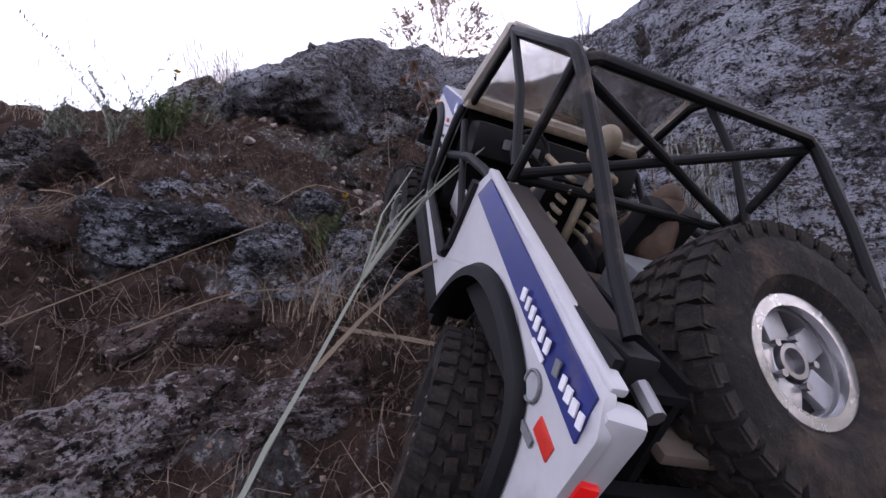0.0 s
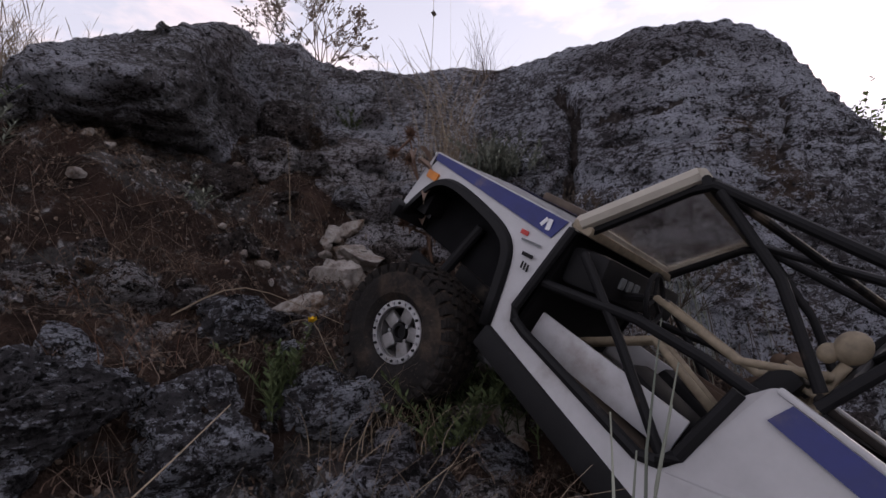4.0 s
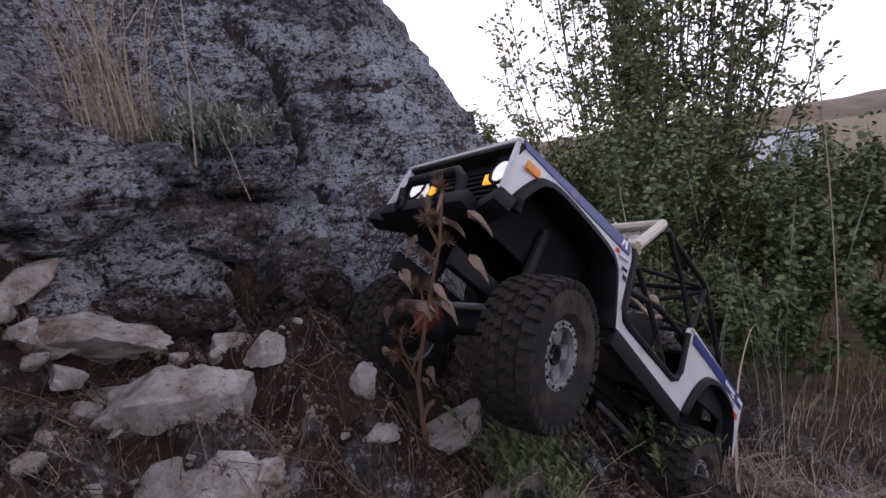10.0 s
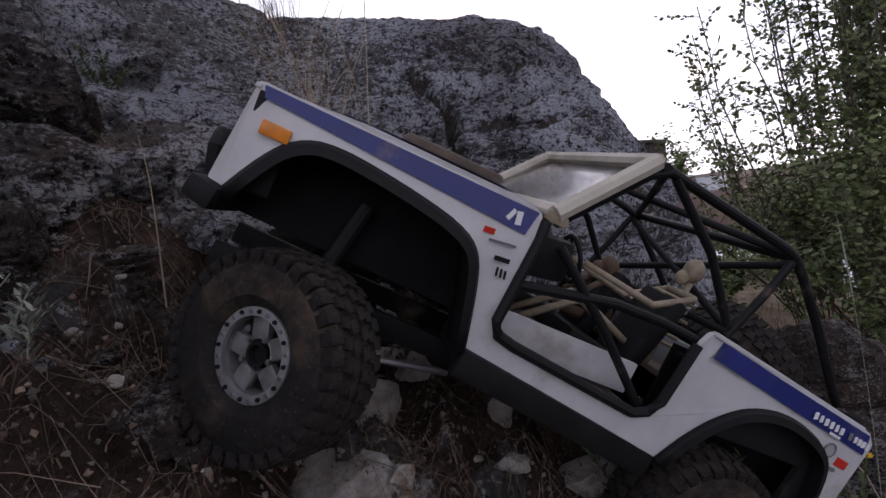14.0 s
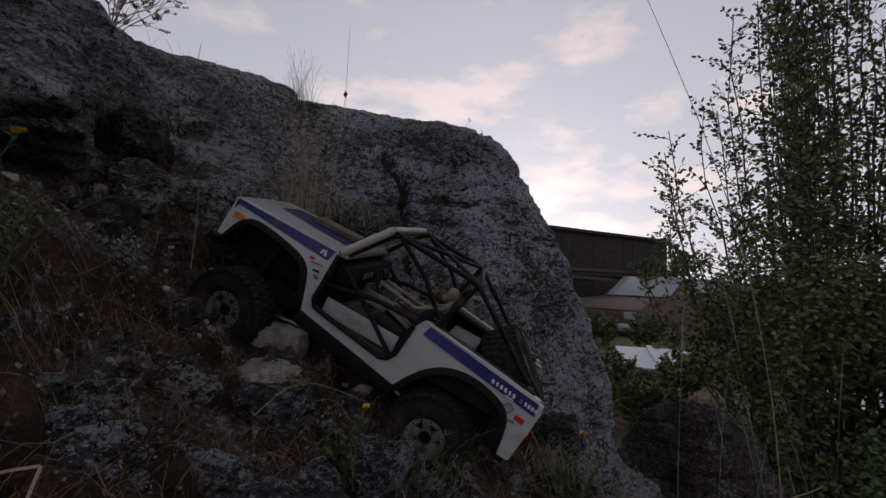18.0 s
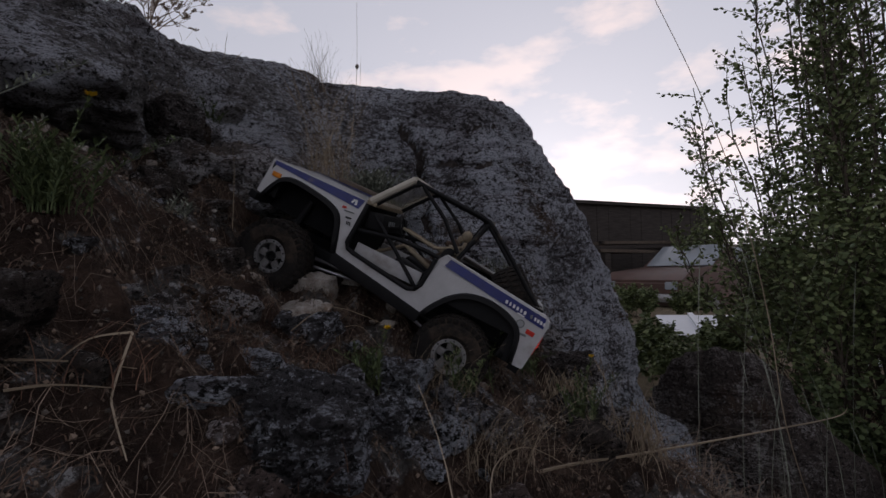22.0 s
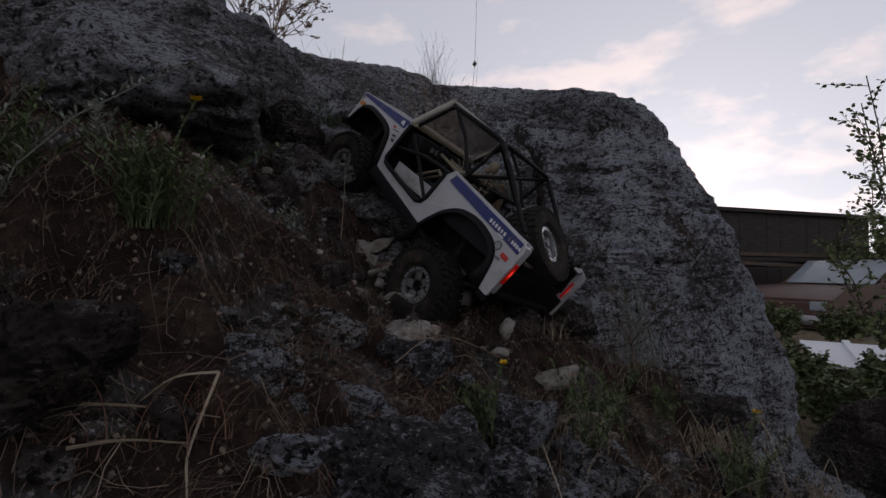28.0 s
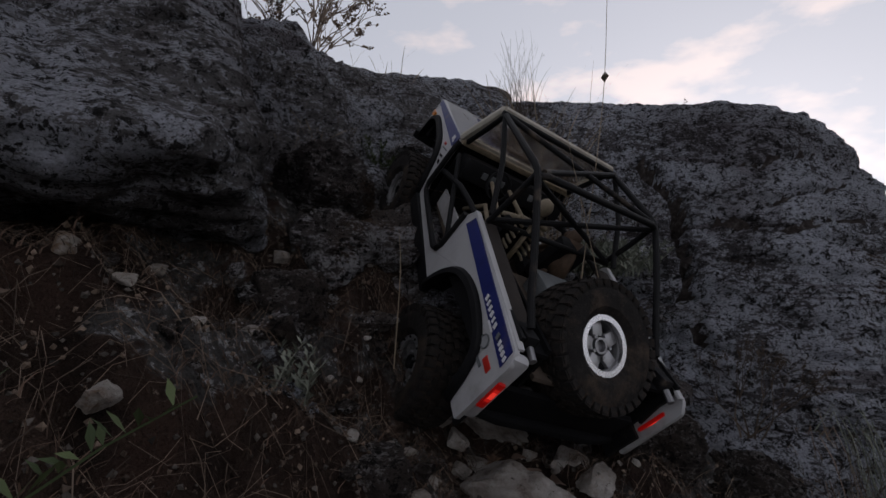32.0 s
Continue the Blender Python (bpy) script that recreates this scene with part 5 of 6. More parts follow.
scatter_stuff("dry_meadow", "dry straw-coloured grass on the flat ground", meadow, STRAW, "grass")
r_ = random.Random(21)
scatter_stuff("dry_litter", "dry stems and dead grass lying on the slope", [litter_stem(r_, r_.uniform(-.65, .35), r_.uniform(.12, .92), r_.uniform(.016, .075), .70) for _ in range(6500)], LITTER, "dry grass")
scatter_stuff("dead_leaves", "tiny curled dead leaves and moss crumbs on the slope", [pebble(r_, r_.uniform(-.65, .30), r_.uniform(.12, .95), r_.uniform(.0010, .0034)) for _ in range(9000)], LITTER, "leaf litter")
brush = []
for _ in range(620):
    x, y = r_.uniform(.16, .74), r_.uniform(-.36, .30)
    for _ in range(5):
        p = Vector((x + r_.gauss(0, .012), y + r_.gauss(0, .012), ground_top(x, y) - .003))
        d = Vector((r_.gauss(0, .6), r_.gauss(0, .6), r_.uniform(.25, 1.0))).normalized()
        pts = [p]
        for _ in range(4):
            d = (d + Vector((r_.gauss(0, .30), r_.gauss(0, .30), r_.gauss(-.16, .18)))).normalized()
            pts.append(pts[-1] + d * r_.uniform(.010, .028))
        brush.append(strip(pts, r_.uniform(.0005, .0012), r_))
scatter_stuff("dry_brush", "tangled dry straw-coloured brush on the slope", brush, PALETWIG, "dry grass")
fuzz = []
for _ in range(1500):
    cx, cy, wide = r_.uniform(-.65, .22), r_.uniform(.12, .86), r_.uniform(.006, .028)
    if fnoise((cx, cy, 0), 9, 2, 3) < -.05:
        continue
    for _ in range(26):
        x, y = cx + r_.gauss(0, wide), cy + r_.gauss(0, wide)
        fuzz.append(blade(r_, (x, y, ground_top(x, y) - .002), r_.uniform(.006, .022), (0, -.2), .0010, 2.2, 3))
scatter_stuff("dry_moss", "short reddish-brown dry moss and grass on the slope", fuzz, MOSS, "moss")
droop("grey drooping dead grass hanging by the boulder", (.335, .565, .800), 190, .20, .024, SAGE, 90)
droop("grey drooping dead grass hanging by the boulder", (.300, .575, .785), 120, .16, .020, PALETWIG, 91)
droop("dark drooping dead grass at the foot of the boulder", (.380, .535, .745), 110, .15, .026, TWIG, 92)
droop("dry grass hanging over the edge of the slope", (.215, .400, .610), 130, .15, .045, STRAW, 93)
droop("dry grass hanging over the edge of the slope", (.165, .300, .570), 110, .14, .045, STRAW, 94, (.5, -.5))
# long dry stalks that cross the view
STALKS = [([(.30, .07, .45), (.21, .11, .60), (.193, .125, .739), (.172, .152, .891), (.144, .192, 1.027), (.114, .239, 1.148), (.09, .27, 1.22)], .0009, "tall thin grass stem with a narrow seed head"),
          ([(-0.11, 0.369, 0.606), (-0.023, 0.332, 0.595), (0.126, 0.266, 0.568), (0.385, 0.12, 0.535), (0.592, -0.016, 0.518), (0.601, -0.035, 0.535)], .0023, "long dry grass stalk arching over the slope"),
          ([(-0.371, 0.525, 0.771), (-0.393, 0.505, 0.742), (-0.401, 0.488, 0.73), (-0.412, 0.457, 0.716)], .0010, "dry forked stem lying on the slope"),
          ([(-0.432, 0.535, 0.764), (-0.406, 0.527, 0.759), (-0.375, 0.513, 0.75)], .0010, "dry stem lying on the slope"),
          ([(-0.441, 0.51, 0.752), (-0.419, 0.51, 0.75), (-0.393, 0.505, 0.743)], .0010, "dry stem lying on the slope"),
          ([(-0.371, 0.525, 0.771), (-0.389, 0.537, 0.769), (-0.403, 0.545, 0.757)], .0010, "dry stem lying on the slope"),
          ([(-0.186, 0.636, 0.75), (-0.144, 0.595, 0.732), (-0.103, 0.557, 0.745), (-0.09, 0.534, 0.721), (-0.082, 0.504, 0.694)], .0006, "thin dry grass stem over the rocks"),
          ([(.060, .700, .93), (.070, .690, 1.06), (.074, .685, 1.145), (.074, .684, 1.25)], .0006, "single thin grass stem with a seed head"),
          ([(.03, .65, .90), (.005, .66, .99), (-.01, .67, 1.06)], .0005, "thin dry grass stem"),
          ([(-.09, .78, .87), (-.095, .77, .95), (-.10, .768, .985)], .0007, "thin dry grass stem"),
          ([(-.20, .56, .75), (-.15, .55, .77), (-.08, .52, .74)], .0007, "thin dry grass stem over the rocks"),
          ([(-.22, .34, .60), (-.15, .37, .63), (-.06, .36, .62), (.0, .30, .56)], .0008, "thin dry grass stem over the rocks"),
          ([(-.33, .30, .58), (-.22, .38, .655), (-.16, .44, .70)], .0009, "thin dry grass stem over the rocks")]
for pts, w, label in STALKS:
    fine = []
    for i in range(len(pts) - 1):
        p0, p1, p2, p3 = (Vector(pts[max(0, min(len(pts) - 1, j))]) for j in (i - 1, i, i + 1, i + 2))
        for t in (0, .25, .5, .75):
            fine.append(.5 * ((2 * p1) + (p2 - p0) * t + (2 * p0 - 5 * p1 + 4 * p2 - p3) * t * t + (3 * p1 - p0 - 3 * p2 + p3) * t ** 3))
    fine.append(Vector(pts[-1]))
    plant("dry_stalk", label, (0, 0, 0), [strip(fine, w, r_)], STRAW, "grass", "dry stalks")
plant("seed_head", "tiny dark seed head on a thin stem", (.074, .685, 1.142), [([tuple(Vector(c) * .0042) for c in ((1, 0, 0), (-1, 0, 0), (0, 1, 0), (0, -1, 0), (0, 0, 1.3), (0, 0, -1.3))], OCTA)], TWIG)
# the thick green grass stalk close before the truck
r_ = random.Random(8)
fork = [strip([(-.100, .225, .500), (-.083, .240, .545), (-.062, .255, .590), (-.045, .272, .630)], .0022, r_)]
for tip in ((.010, .300, .706), (.028, .310, .722), (-.012, .300, .690), (.042, .330, .742), (-.020, .305, .705)):
    fork.append(strip([(-.046, .271, .628), ((-.046 + tip[0]) / 2 - .004, (.271 + tip[1]) / 2, (.628 + tip[2]) / 2 + .004), tip], .0011, r_))
stalk_a = plant("grass_stalk", "thick green grass stalk that forks into seed heads", (0, 0, 0), fork, SAGE, "grass")
stalk_b = plant("grass_stalk", "bent orange dry grass stalk", (0, 0, 0), [strip([(-.066, .252, .580), (-.045, .265, .606), (-.02, .28, .632), (.004, .30, .648), (.02, .31, .648)], .0016, r_)], STRAW, "grass")


def weed(label, at, n, height, spread, mat, seed, leaf=.010, flowers=0, name="weed", lean=(0, 0)):
    """Upright leafy stems; a few carry yellow flower heads."""
    r = random.Random(seed)
    at = at if len(at) == 3 else (*at, ground_top(*at) - .004)
    stems, leaves, tops = [], [], []
    for _ in range(n):
        x, y, h = r.gauss(0, spread * .45), r.gauss(0, spread * .45), height * r.uniform(.5, 1.0)
        dx, dy = r.gauss(lean[0], .42), r.gauss(lean[1], .42)
        if flowers and not stems:
            x, y, h, dx, dy = .006, -.002, height * 1.02, .20, -.12
        elif flowers:
            h *= .84
        pts = [(x + dx * h * t * t, y + dy * h * t * t, h * t) for t in (0, .3, .6, .85, 1)]
        stems.append(strip(pts, .0006, r))
        for k in range(int(h / .0014)):
            t = .10 + .90 * k / (h / .0014)
            p = Vector((x + dx * h * t * t, y + dy * h * t * t, h * t))
            az, up = r.uniform(0, 6.28), r.uniform(.3, 1.5)
            d = Vector((math.cos(az), math.sin(az), up)).normalized() * leaf * r.uniform(.6, 1.25) * (1.15 - .4 * t)
            w = Vector((-math.sin(az), math.cos(az), 0)) * leaf * .115
            leaves.append(([tuple(p), tuple(p + d * .5 + w), tuple(p + d), tuple(p + d * .5 - w + Vector((0, 0, .0008)))], [(0, 1, 2, 3)]))
        tops.append(Vector(pts[-1]))
    ob = plant(name, label, at, stems + leaves, mat, "plant", "weeds")
    for p in sorted(tops, key=lambda q: -q.z)[:flowers]:
        petals = []
        for k in range(11):
            az = r.uniform(0, 6.28)
            d = Vector((math.cos(az), math.sin(az), r.uniform(.3, 1.4))).normalized() * .0060
            w = Vector((-math.sin(az), math.cos(az), 0)) * .0022
            petals.append(([tuple(p), tuple(p + d * .6 + w), tuple(p + d), tuple(p + d * .6 - w)], [(0, 1, 2, 3)]))
        v, f = [], []
        for a, b in petals:
            o = len(v)
            v += a
            f += [tuple(i + o for i in q) for q in b]
        fl = new("flower", mesh_from("flower", v, f, PETAL, False))
        fl.parent = ob
        fl["label"] = "small yellow flower head"
    return ob


weed("bushy green rabbitbrush weed with a yellow flower", (-.382, .615), 52, .088, .020, WEED, 1, leaf=.0090, flowers=1)
weed("green leafy weed on the slope", (-.445, .700), 16, .080, .024, WEED, 2, leaf=.0085)
weed("tall pale sagebrush stem on the slope", (-.462, .640), 9, .135, .010, SAGE, 3, leaf=.0085)
weed("green leafy weed below the truck", (.030, .478), 26, .085, .030, WEED, 4)
weed("green leafy weed below the truck", (-.015, .465), 18, .080, .024, WEED, 5)
weed("green weed with a yellow flower below the truck", (.115, .350), 14, .085, .020, WEED, 6, flowers=1)
weed("green weed with a yellow flower between the stones", (-.125, .520), 18, .065, .022, WEED, 7, flowers=1)
weed("grey-green sagebrush by the tall grass", (.212, .755, .955), 120, .045, .062, SAGE, 10, leaf=.011, name="sagebrush", lean=(-.1, -.3))
weed("green leafy weed in the gully", (.045, 1.000), 14, .050, .016, WEED, 11)
weed("grey-green weed on the slope", (-.375, .705), 9, .060, .020, SAGE, 12)
weed("grey-green weed on the slope", (-.62, .74), 16, .070, .034, SAGE, 13)
weed("green leafy weed by the outcrop", (-.200, .745), 10, .045, .014, SAGE, 14)
weed("tall pale sagebrush stem beside the truck", (.335, .165), 16, .130, .020, SAGE, 22, leaf=.010, name="sagebrush")
weed("pale sagebrush in the dry brush", (.47, .00), 22, .10, .035, SAGE, 23, leaf=.010, name="sagebrush")
weed("pale sagebrush in the dry brush", (.60, -.14), 22, .12, .040, SAGE, 24, leaf=.010, name="sagebrush")
weed("green weed beside the boulder", (.20, .45), 14, .07, .02, WEED, 15)
weed("green weed beside the boulder", (.34, .30), 18, .09, .03, WEED, 16)


def bush(label, at, size, seed, leaves=True, name="shrub", mat=None, n=9):
    """A twiggy bush: limbs that fork three times, with small leaves at the ends."""
    r = random.Random(seed)
    stems, leaf = [], []

    def grow(p, d, length, w, depth):
        q = p + d * length
        stems.append(strip([p, (p + q) / 2 + Vector((r.gauss(0, .06), r.gauss(0, .06), 0)) * length, q], w, r))
        if depth == 0:
            for _ in range(7 if leaves else 3):
                a = q - d * length * r.uniform(0, .9)
                e = Vector((r.gauss(0, 1), r.gauss(0, 1), r.gauss(.6, .6))).normalized() * size * .024
                s = e.cross(Vector((.2, .9, .3))).normalized() * size * .008
                leaf.append(([tuple(a), tuple(a + e * .5 + s), tuple(a + e), tuple(a + e * .5 - s)], [(0, 1, 2, 3)]))
            return
        for _ in range(3):
            grow(q, (d + Vector((r.gauss(0, .42), r.gauss(0, .42), r.gauss(.12, .25)))).normalized(), length * r.uniform(.55, .8), w * .6, depth - 1)

    for _ in range(n):
        grow(Vector((r.gauss(0, .03), r.gauss(0, .03), 0)) * size, Vector((r.gauss(0, .5), r.gauss(0, .5), 1)).normalized(), size * .36, size * .010, 3)
    return plant(name, label, at, stems + leaf, mat or TWIG, "shrub")


bush("bare twiggy brown shrub on the crest against the sky", (.010, 1.16, 1.265), .22, 1, n=13, mat=PALETWIG)
bush("small twiggy shrub on the crest", (-.10, 1.10, 1.21), .13, 2, n=6)
bush("small dead twiggy shrub beside the boulder", (.215, .600, .80), .11, 4, False, n=7)
bush("small dead twiggy shrub beside the boulder", (.27, .52, .72), .11, 5, False, n=7)


# the dead thistle that the truck pushes down
def thistle_plant():
    r = random.Random(17)
    top = new("thistle")
    tagged(top, "dead brown thistle with spiky seed heads and curled leaves", "plant")
    base = Vector((.020, .550, ground_top(.02, .550)))
    top.location = base
    stem = [base + Vector(v) for v in ((0, 0, 0), (-.010, -.006, .055), (-.026, -.024, .108), (-.042, -.042, .152), (-.052, -.050, .182))]

    def piece(name, pieces, mat, label=""):
        v, f = [], []
        for a, b in pieces:
            o = len(v)
            v += [tuple(Vector(p) - base) for p in a]
            f += [tuple(i + o for i in q) for q in b]
        ob = new(name, mesh_from(name, v, f, mat, False))
        ob.parent = top
        if label:
            ob["label"] = label

    piece("stalk", [strip(stem, .0022, r)], THISTLE)
    for k, (t, off) in enumerate(((4, (0, 0, .004)), (3, (-.006, .004, .016)), (3, (.010, -.004, .0)), (2, (-.008, .0, .020)), (2, (.012, -.006, .006)), (1, (.014, .01, .03)), (4, (-.012, .006, -.012)), (3, (.014, .010, -.012)), (2, (-.020, .008, .010)), (2, (.004, .016, -.014)), (1, (-.014, .006, .026)))):
        c = stem[t] + Vector(off)
        spikes = []
        for _ in range(150):
            d = Vector((r.gauss(0, 1), r.gauss(0, 1), r.gauss(.8, 1))).normalized()
            s = d.cross(Vector((.3, .8, .4))).normalized() * .0006
            q = c + d * r.uniform(.004, .0095)
            spikes.append(([tuple(c + s), tuple(c - s), tuple(q)], [(0, 1, 2)]))
        spikes.append(strip([stem[t], (stem[t] + c) / 2, c], .0014, r))
        piece("seed_head", spikes, THISTLE, "spiky brown seed head")
    for k in range(20):
        c = stem[r.choice((0, 1, 1, 2, 2, 3))] + Vector((r.gauss(0, .010), r.gauss(0, .010), r.gauss(.012, .016)))
        az = r.uniform(0, 6.28)
        d, s = Vector((math.cos(az), math.sin(az), r.uniform(-.6, .3))), Vector((-math.sin(az), math.cos(az), .3))
        ln, w = r.uniform(.007, .014), r.uniform(.0025, .0045)
        rows = [[c + d * ln * t + s * w * u * math.sin(math.pi * min(1, t + .08)) + Vector((0, 0, .004 * u * u - .010 * t * t)) for u in (-1, 0, 1)] for t in (0, .25, .5, .75, 1)]
        v = [tuple(p) for q in rows for p in q]
        f = [(3 * i + j, 3 * i + j + 1, 3 * i + j + 4, 3 * i + j + 3) for i in range(4) for j in range(2)]
        piece("dead_leaf", [(v, f)], DRYLEAF, "curled dead leaf")
    return top


thistle = thistle_plant()


# ================= tree and bushes on the flat ground =================
def tree(name, label, at, height, radius, stems, leaves, seed, leaf=.03, mat=None, low=.12):
    """A clump of thin stems that fork upwards, with leaves along the upper shoots."""
    r = random.Random(seed)
    base = new(name)
    tagged(base, label, "tree")
    base.location = at
    wood, shoots = [], []

    def grow(p, d, length, w, depth):
        pts = [p]
        for _ in range(4):
            d = (d + Vector((r.gauss(0, .10), r.gauss(0, .10), r.gauss(.05, .04)))).normalized()
            pts.append(pts[-1] + d * length / 4)
        wood.append(strip(pts, w, r))
        shoots.append((pts, depth))
        if depth:
            for k in range(r.choice((3, 4))):
                q = pts[r.choice((2, 3, 4))]
                grow(q, (d + Vector((r.gauss(0, .40), r.gauss(0, .40), r.gauss(.1, .2)))).normalized(), length * r.uniform(.5, .75), w * .55, depth - 1)

    for k in range(stems):
        az, s = r.uniform(0, 6.28), r.uniform(.1, 1.0)
        grow(Vector((math.cos(az), math.sin(az), 0)) * radius * .25 * s, Vector((math.cos(az) * .27 * s, math.sin(az) * .27 * s, 1)).normalized(), height * r.uniform(.40, .56), height * .0055, 3)
    v, f = [], []
    for a, b in wood:
        o = len(v)
        v += a
        f += [tuple(i + o for i in q) for q in b]
    trunk = new("trunk", mesh_from("trunk", v, f, BARK, False))
    trunk.parent = base
    thin = [p for p, depth in shoots if depth < 3]
    v, f = [], []
    for _ in range(leaves):
        pts = r.choice(thin)
        i = r.randrange(4)
        p = pts[i].lerp(pts[i + 1], r.random()) + Vector((r.gauss(0, .02), r.gauss(0, .02), r.gauss(0, .02))) * (height / 2.5)
        if p.z < height * low * r.random():
            continue
        az, up = r.uniform(0, 6.28), r.uniform(-.9, .5)
        d = Vector((math.cos(az), math.sin(az), up)).normalized() * leaf * r.uniform(.6, 1.15)
        s = d.cross(Vector((r.gauss(0, 1), r.gauss(0, 1), 1))).normalized() * leaf * .30
        o = len(v)
        v += [tuple(p), tuple(p + d * .35 + s), tuple(p + d * .75 + s * .7), tuple(p + d), tuple(p + d * .75 - s * .7), tuple(p + d * .35 - s)]
        f.append((o, o + 1, o + 2, o + 3, o + 4, o + 5))
    crown = new("crown", mesh_from("crown", v, f, mat or LEAF, False))
    crown.parent = base
    return base


def crown_radius(z):
    return float(np.interp(z, (.2, .6, 1.0, 1.75, 2.16, 2.65), (.55, .82, .95, .92, .58, .25)))


def tall_tree(at, seed):
    """Many slender shoots fanning out from one stool, with leafy side twigs."""
    r = random.Random(seed)
    base = new("tree")
    tagged(base, "slender many-stemmed leafy tree on the flat ground", "tree")
    base.location = at
    wood, v, f = [], [], []

    def leaf(p, out, size):
        d = (out + Vector((r.gauss(0, .6), r.gauss(0, .6), r.gauss(-.25, .5)))).normalized() * size * r.uniform(.65, 1.15)
        s = d.cross(Vector((r.gauss(0, 1), r.gauss(0, 1), r.gauss(0, 1)))).normalized() * size * .29
        p = p + d * .25
        fold = d.cross(s).normalized() * size * .07
        o = len(v)
        v.extend([tuple(p), tuple(p + d * .35 + s + fold), tuple(p + d * .72 + s * .75 + fold), tuple(p + d), tuple(p + d * .72 - s * .75 + fold), tuple(p + d * .35 - s + fold)])
        f.extend([(o, o + 1, o + 2, o + 3), (o, o + 3, o + 4, o + 5)])

    for k in range(76):
        z = .75 + 1.95 * ((k + r.random()) / 76) ** .8
        az, rho = r.uniform(0, 6.28), crown_radius(z) * math.sqrt(r.uniform(.02, 1.0))
        tip = Vector((rho * math.cos(az), rho * math.sin(az), z))
        foot = Vector((r.gauss(0, .09) + tip.x * .12, r.gauss(0, .09) + tip.y * .12, 0))
        pts = []
        for i in range(9):
            t = i / 8
            pts.append(foot.lerp(tip, t) + Vector(((tip.x - foot.x) * .22 * math.sin(math.pi * t), (tip.y - foot.y) * .22 * math.sin(math.pi * t), 0)) + Vector((r.gauss(0, .012), r.gauss(0, .012), 0)) * (1 if 0 < i else 0))
        wood.append(strip(pts, .0034 + .0020 * z, r))
        length = (tip - foot).length
        for j in range(int(length * 23)):
            t = r.uniform(.12, 1) ** .8
            i = min(7, int(t * 8))
            p = pts[i].lerp(pts[i + 1], t * 8 - i)
            a2 = r.uniform(0, 6.28)
            d = Vector((math.cos(a2), math.sin(a2), r.uniform(.3, 1.3))).normalized()
            ln = r.uniform(.05, .20)
            q = p + d * ln
            if math.hypot(q.x, q.y) > crown_radius(q.z) * 1.12:
                continue
            wood.append(strip([p, p.lerp(q, .5) + Vector((0, 0, .006)), q], .0022, r))
            for n in range(int(ln / .017) + 2):
                leaf(p.lerp(q, min(1, (n + 1) / (ln / .017 + 1))), d, .027)
        for j in range(int(length * 16)):
            t = r.uniform(.3, 1)
            i = min(7, int(t * 8))
            leaf(pts[i].lerp(pts[i + 1], t * 8 - i), Vector((r.gauss(0, 1), r.gauss(0, 1), .3)).normalized(), .027)
    tv, tf = [], []
    for a, b in wood:
        o = len(tv)
        tv += a
        tf += [tuple(i + o for i in q) for q in b]
    trunk = new("trunk", mesh_from("trunk", tv, tf, BARK, False))
    trunk.parent = base
    crown = new("crown", mesh_from("crown", v, f, LEAF, False))
    crown.parent = base


tall_tree((2.35, -.56, .02), 5)
tree("bush", "dense leafy bush under the tree", (1.75, -.30, .02), 1.0, .6, 13, 7600, 6, .025, low=0)
tree("bush", "dense leafy bush under the tree", (2.0, -.95, .02), .85, .6, 12, 6000, 7, .025, low=0)
tree("bush", "dense leafy bush under the tree", (1.95, -1.30, .02), .62, .6, 11, 4200, 61, .025, low=0)
tree("bush", "dense leafy bush under the tree", (2.45, -1.70, .02), .55, .6, 11, 4200, 62, .026, low=0)
tree("bush", "dense leafy bush under the tree", (2.55, -.30, .02), .95, .6, 13, 7600, 63, .026, low=0)
tree("bush", "dense leafy bush under the tree", (1.70, -.85, .02), .75, .5, 12, 6600, 64, .024, low=0)
tree("bush", "leafy weed bush on the flat ground", (1.55, -1.35, .02), .80, .5, 11, 5000, 8, .03, WEED, low=0)
tree("bush", "leafy weed bush on the flat ground", (1.45, -.72, .02), .55, .4, 10, 3600, 9, .028, WEED, low=0)
tree("bush", "leafy weed bush on the flat ground", (1.85, -1.9, .02), .9, .6, 11, 5000, 18, .03, WEED, low=0)
tree("bush", "leafy weed bush on the flat ground", (1.20, -.42, .02), .42, .4, 10, 4200, 81, .024, WEED, low=0)
tree("bush", "leafy weed bush on the flat ground", (1.05, -.80, .02), .46, .4, 10, 4200, 82, .024, WEED, low=0)
tree("bush", "leafy weed bush on the flat ground", (1.42, -.25, .02), .40, .4, 10, 4200, 83, .024, WEED, low=0)
tree("bush", "leafy weed bush on the flat ground", (1.55, .05, .02), .34, .4, 9, 3000, 19, .026, low=0)
tree("bush", "leafy weed bush on the flat ground", (3.0, .55, .02), .40, .6, 11, 4200, 20, .034, low=0)
tree("bush", "leafy weed bush on the flat ground", (3.6, .0, .02), .40, .6, 11, 4200, 26, .034, low=0)
tree("bush", "leafy weed bush on the flat ground", (2.4, .30, .02), .34, .5, 11, 4200, 27, .032, low=0)
tree("bush", "dark weed bush in front of the parked car", (6.4, .25, .02), .50, .7, 12, 4200, 71, .04, low=0)
tree("bush", "dark weed bush in front of the parked car", (6.2, 1.0, .02), .50, .7, 12, 4200, 72, .04, low=0)
tree("conifer", "small distant tree against the evening sky", (10.2, .12, .02), 1.75, .8, 9, 3500, 31, .07)
tree("conifer", "dark pointed tree beyond the boulder", (13.30, 7.18, .02), 5.83, 1.28, 11, 6000, 32, .13, low=0)

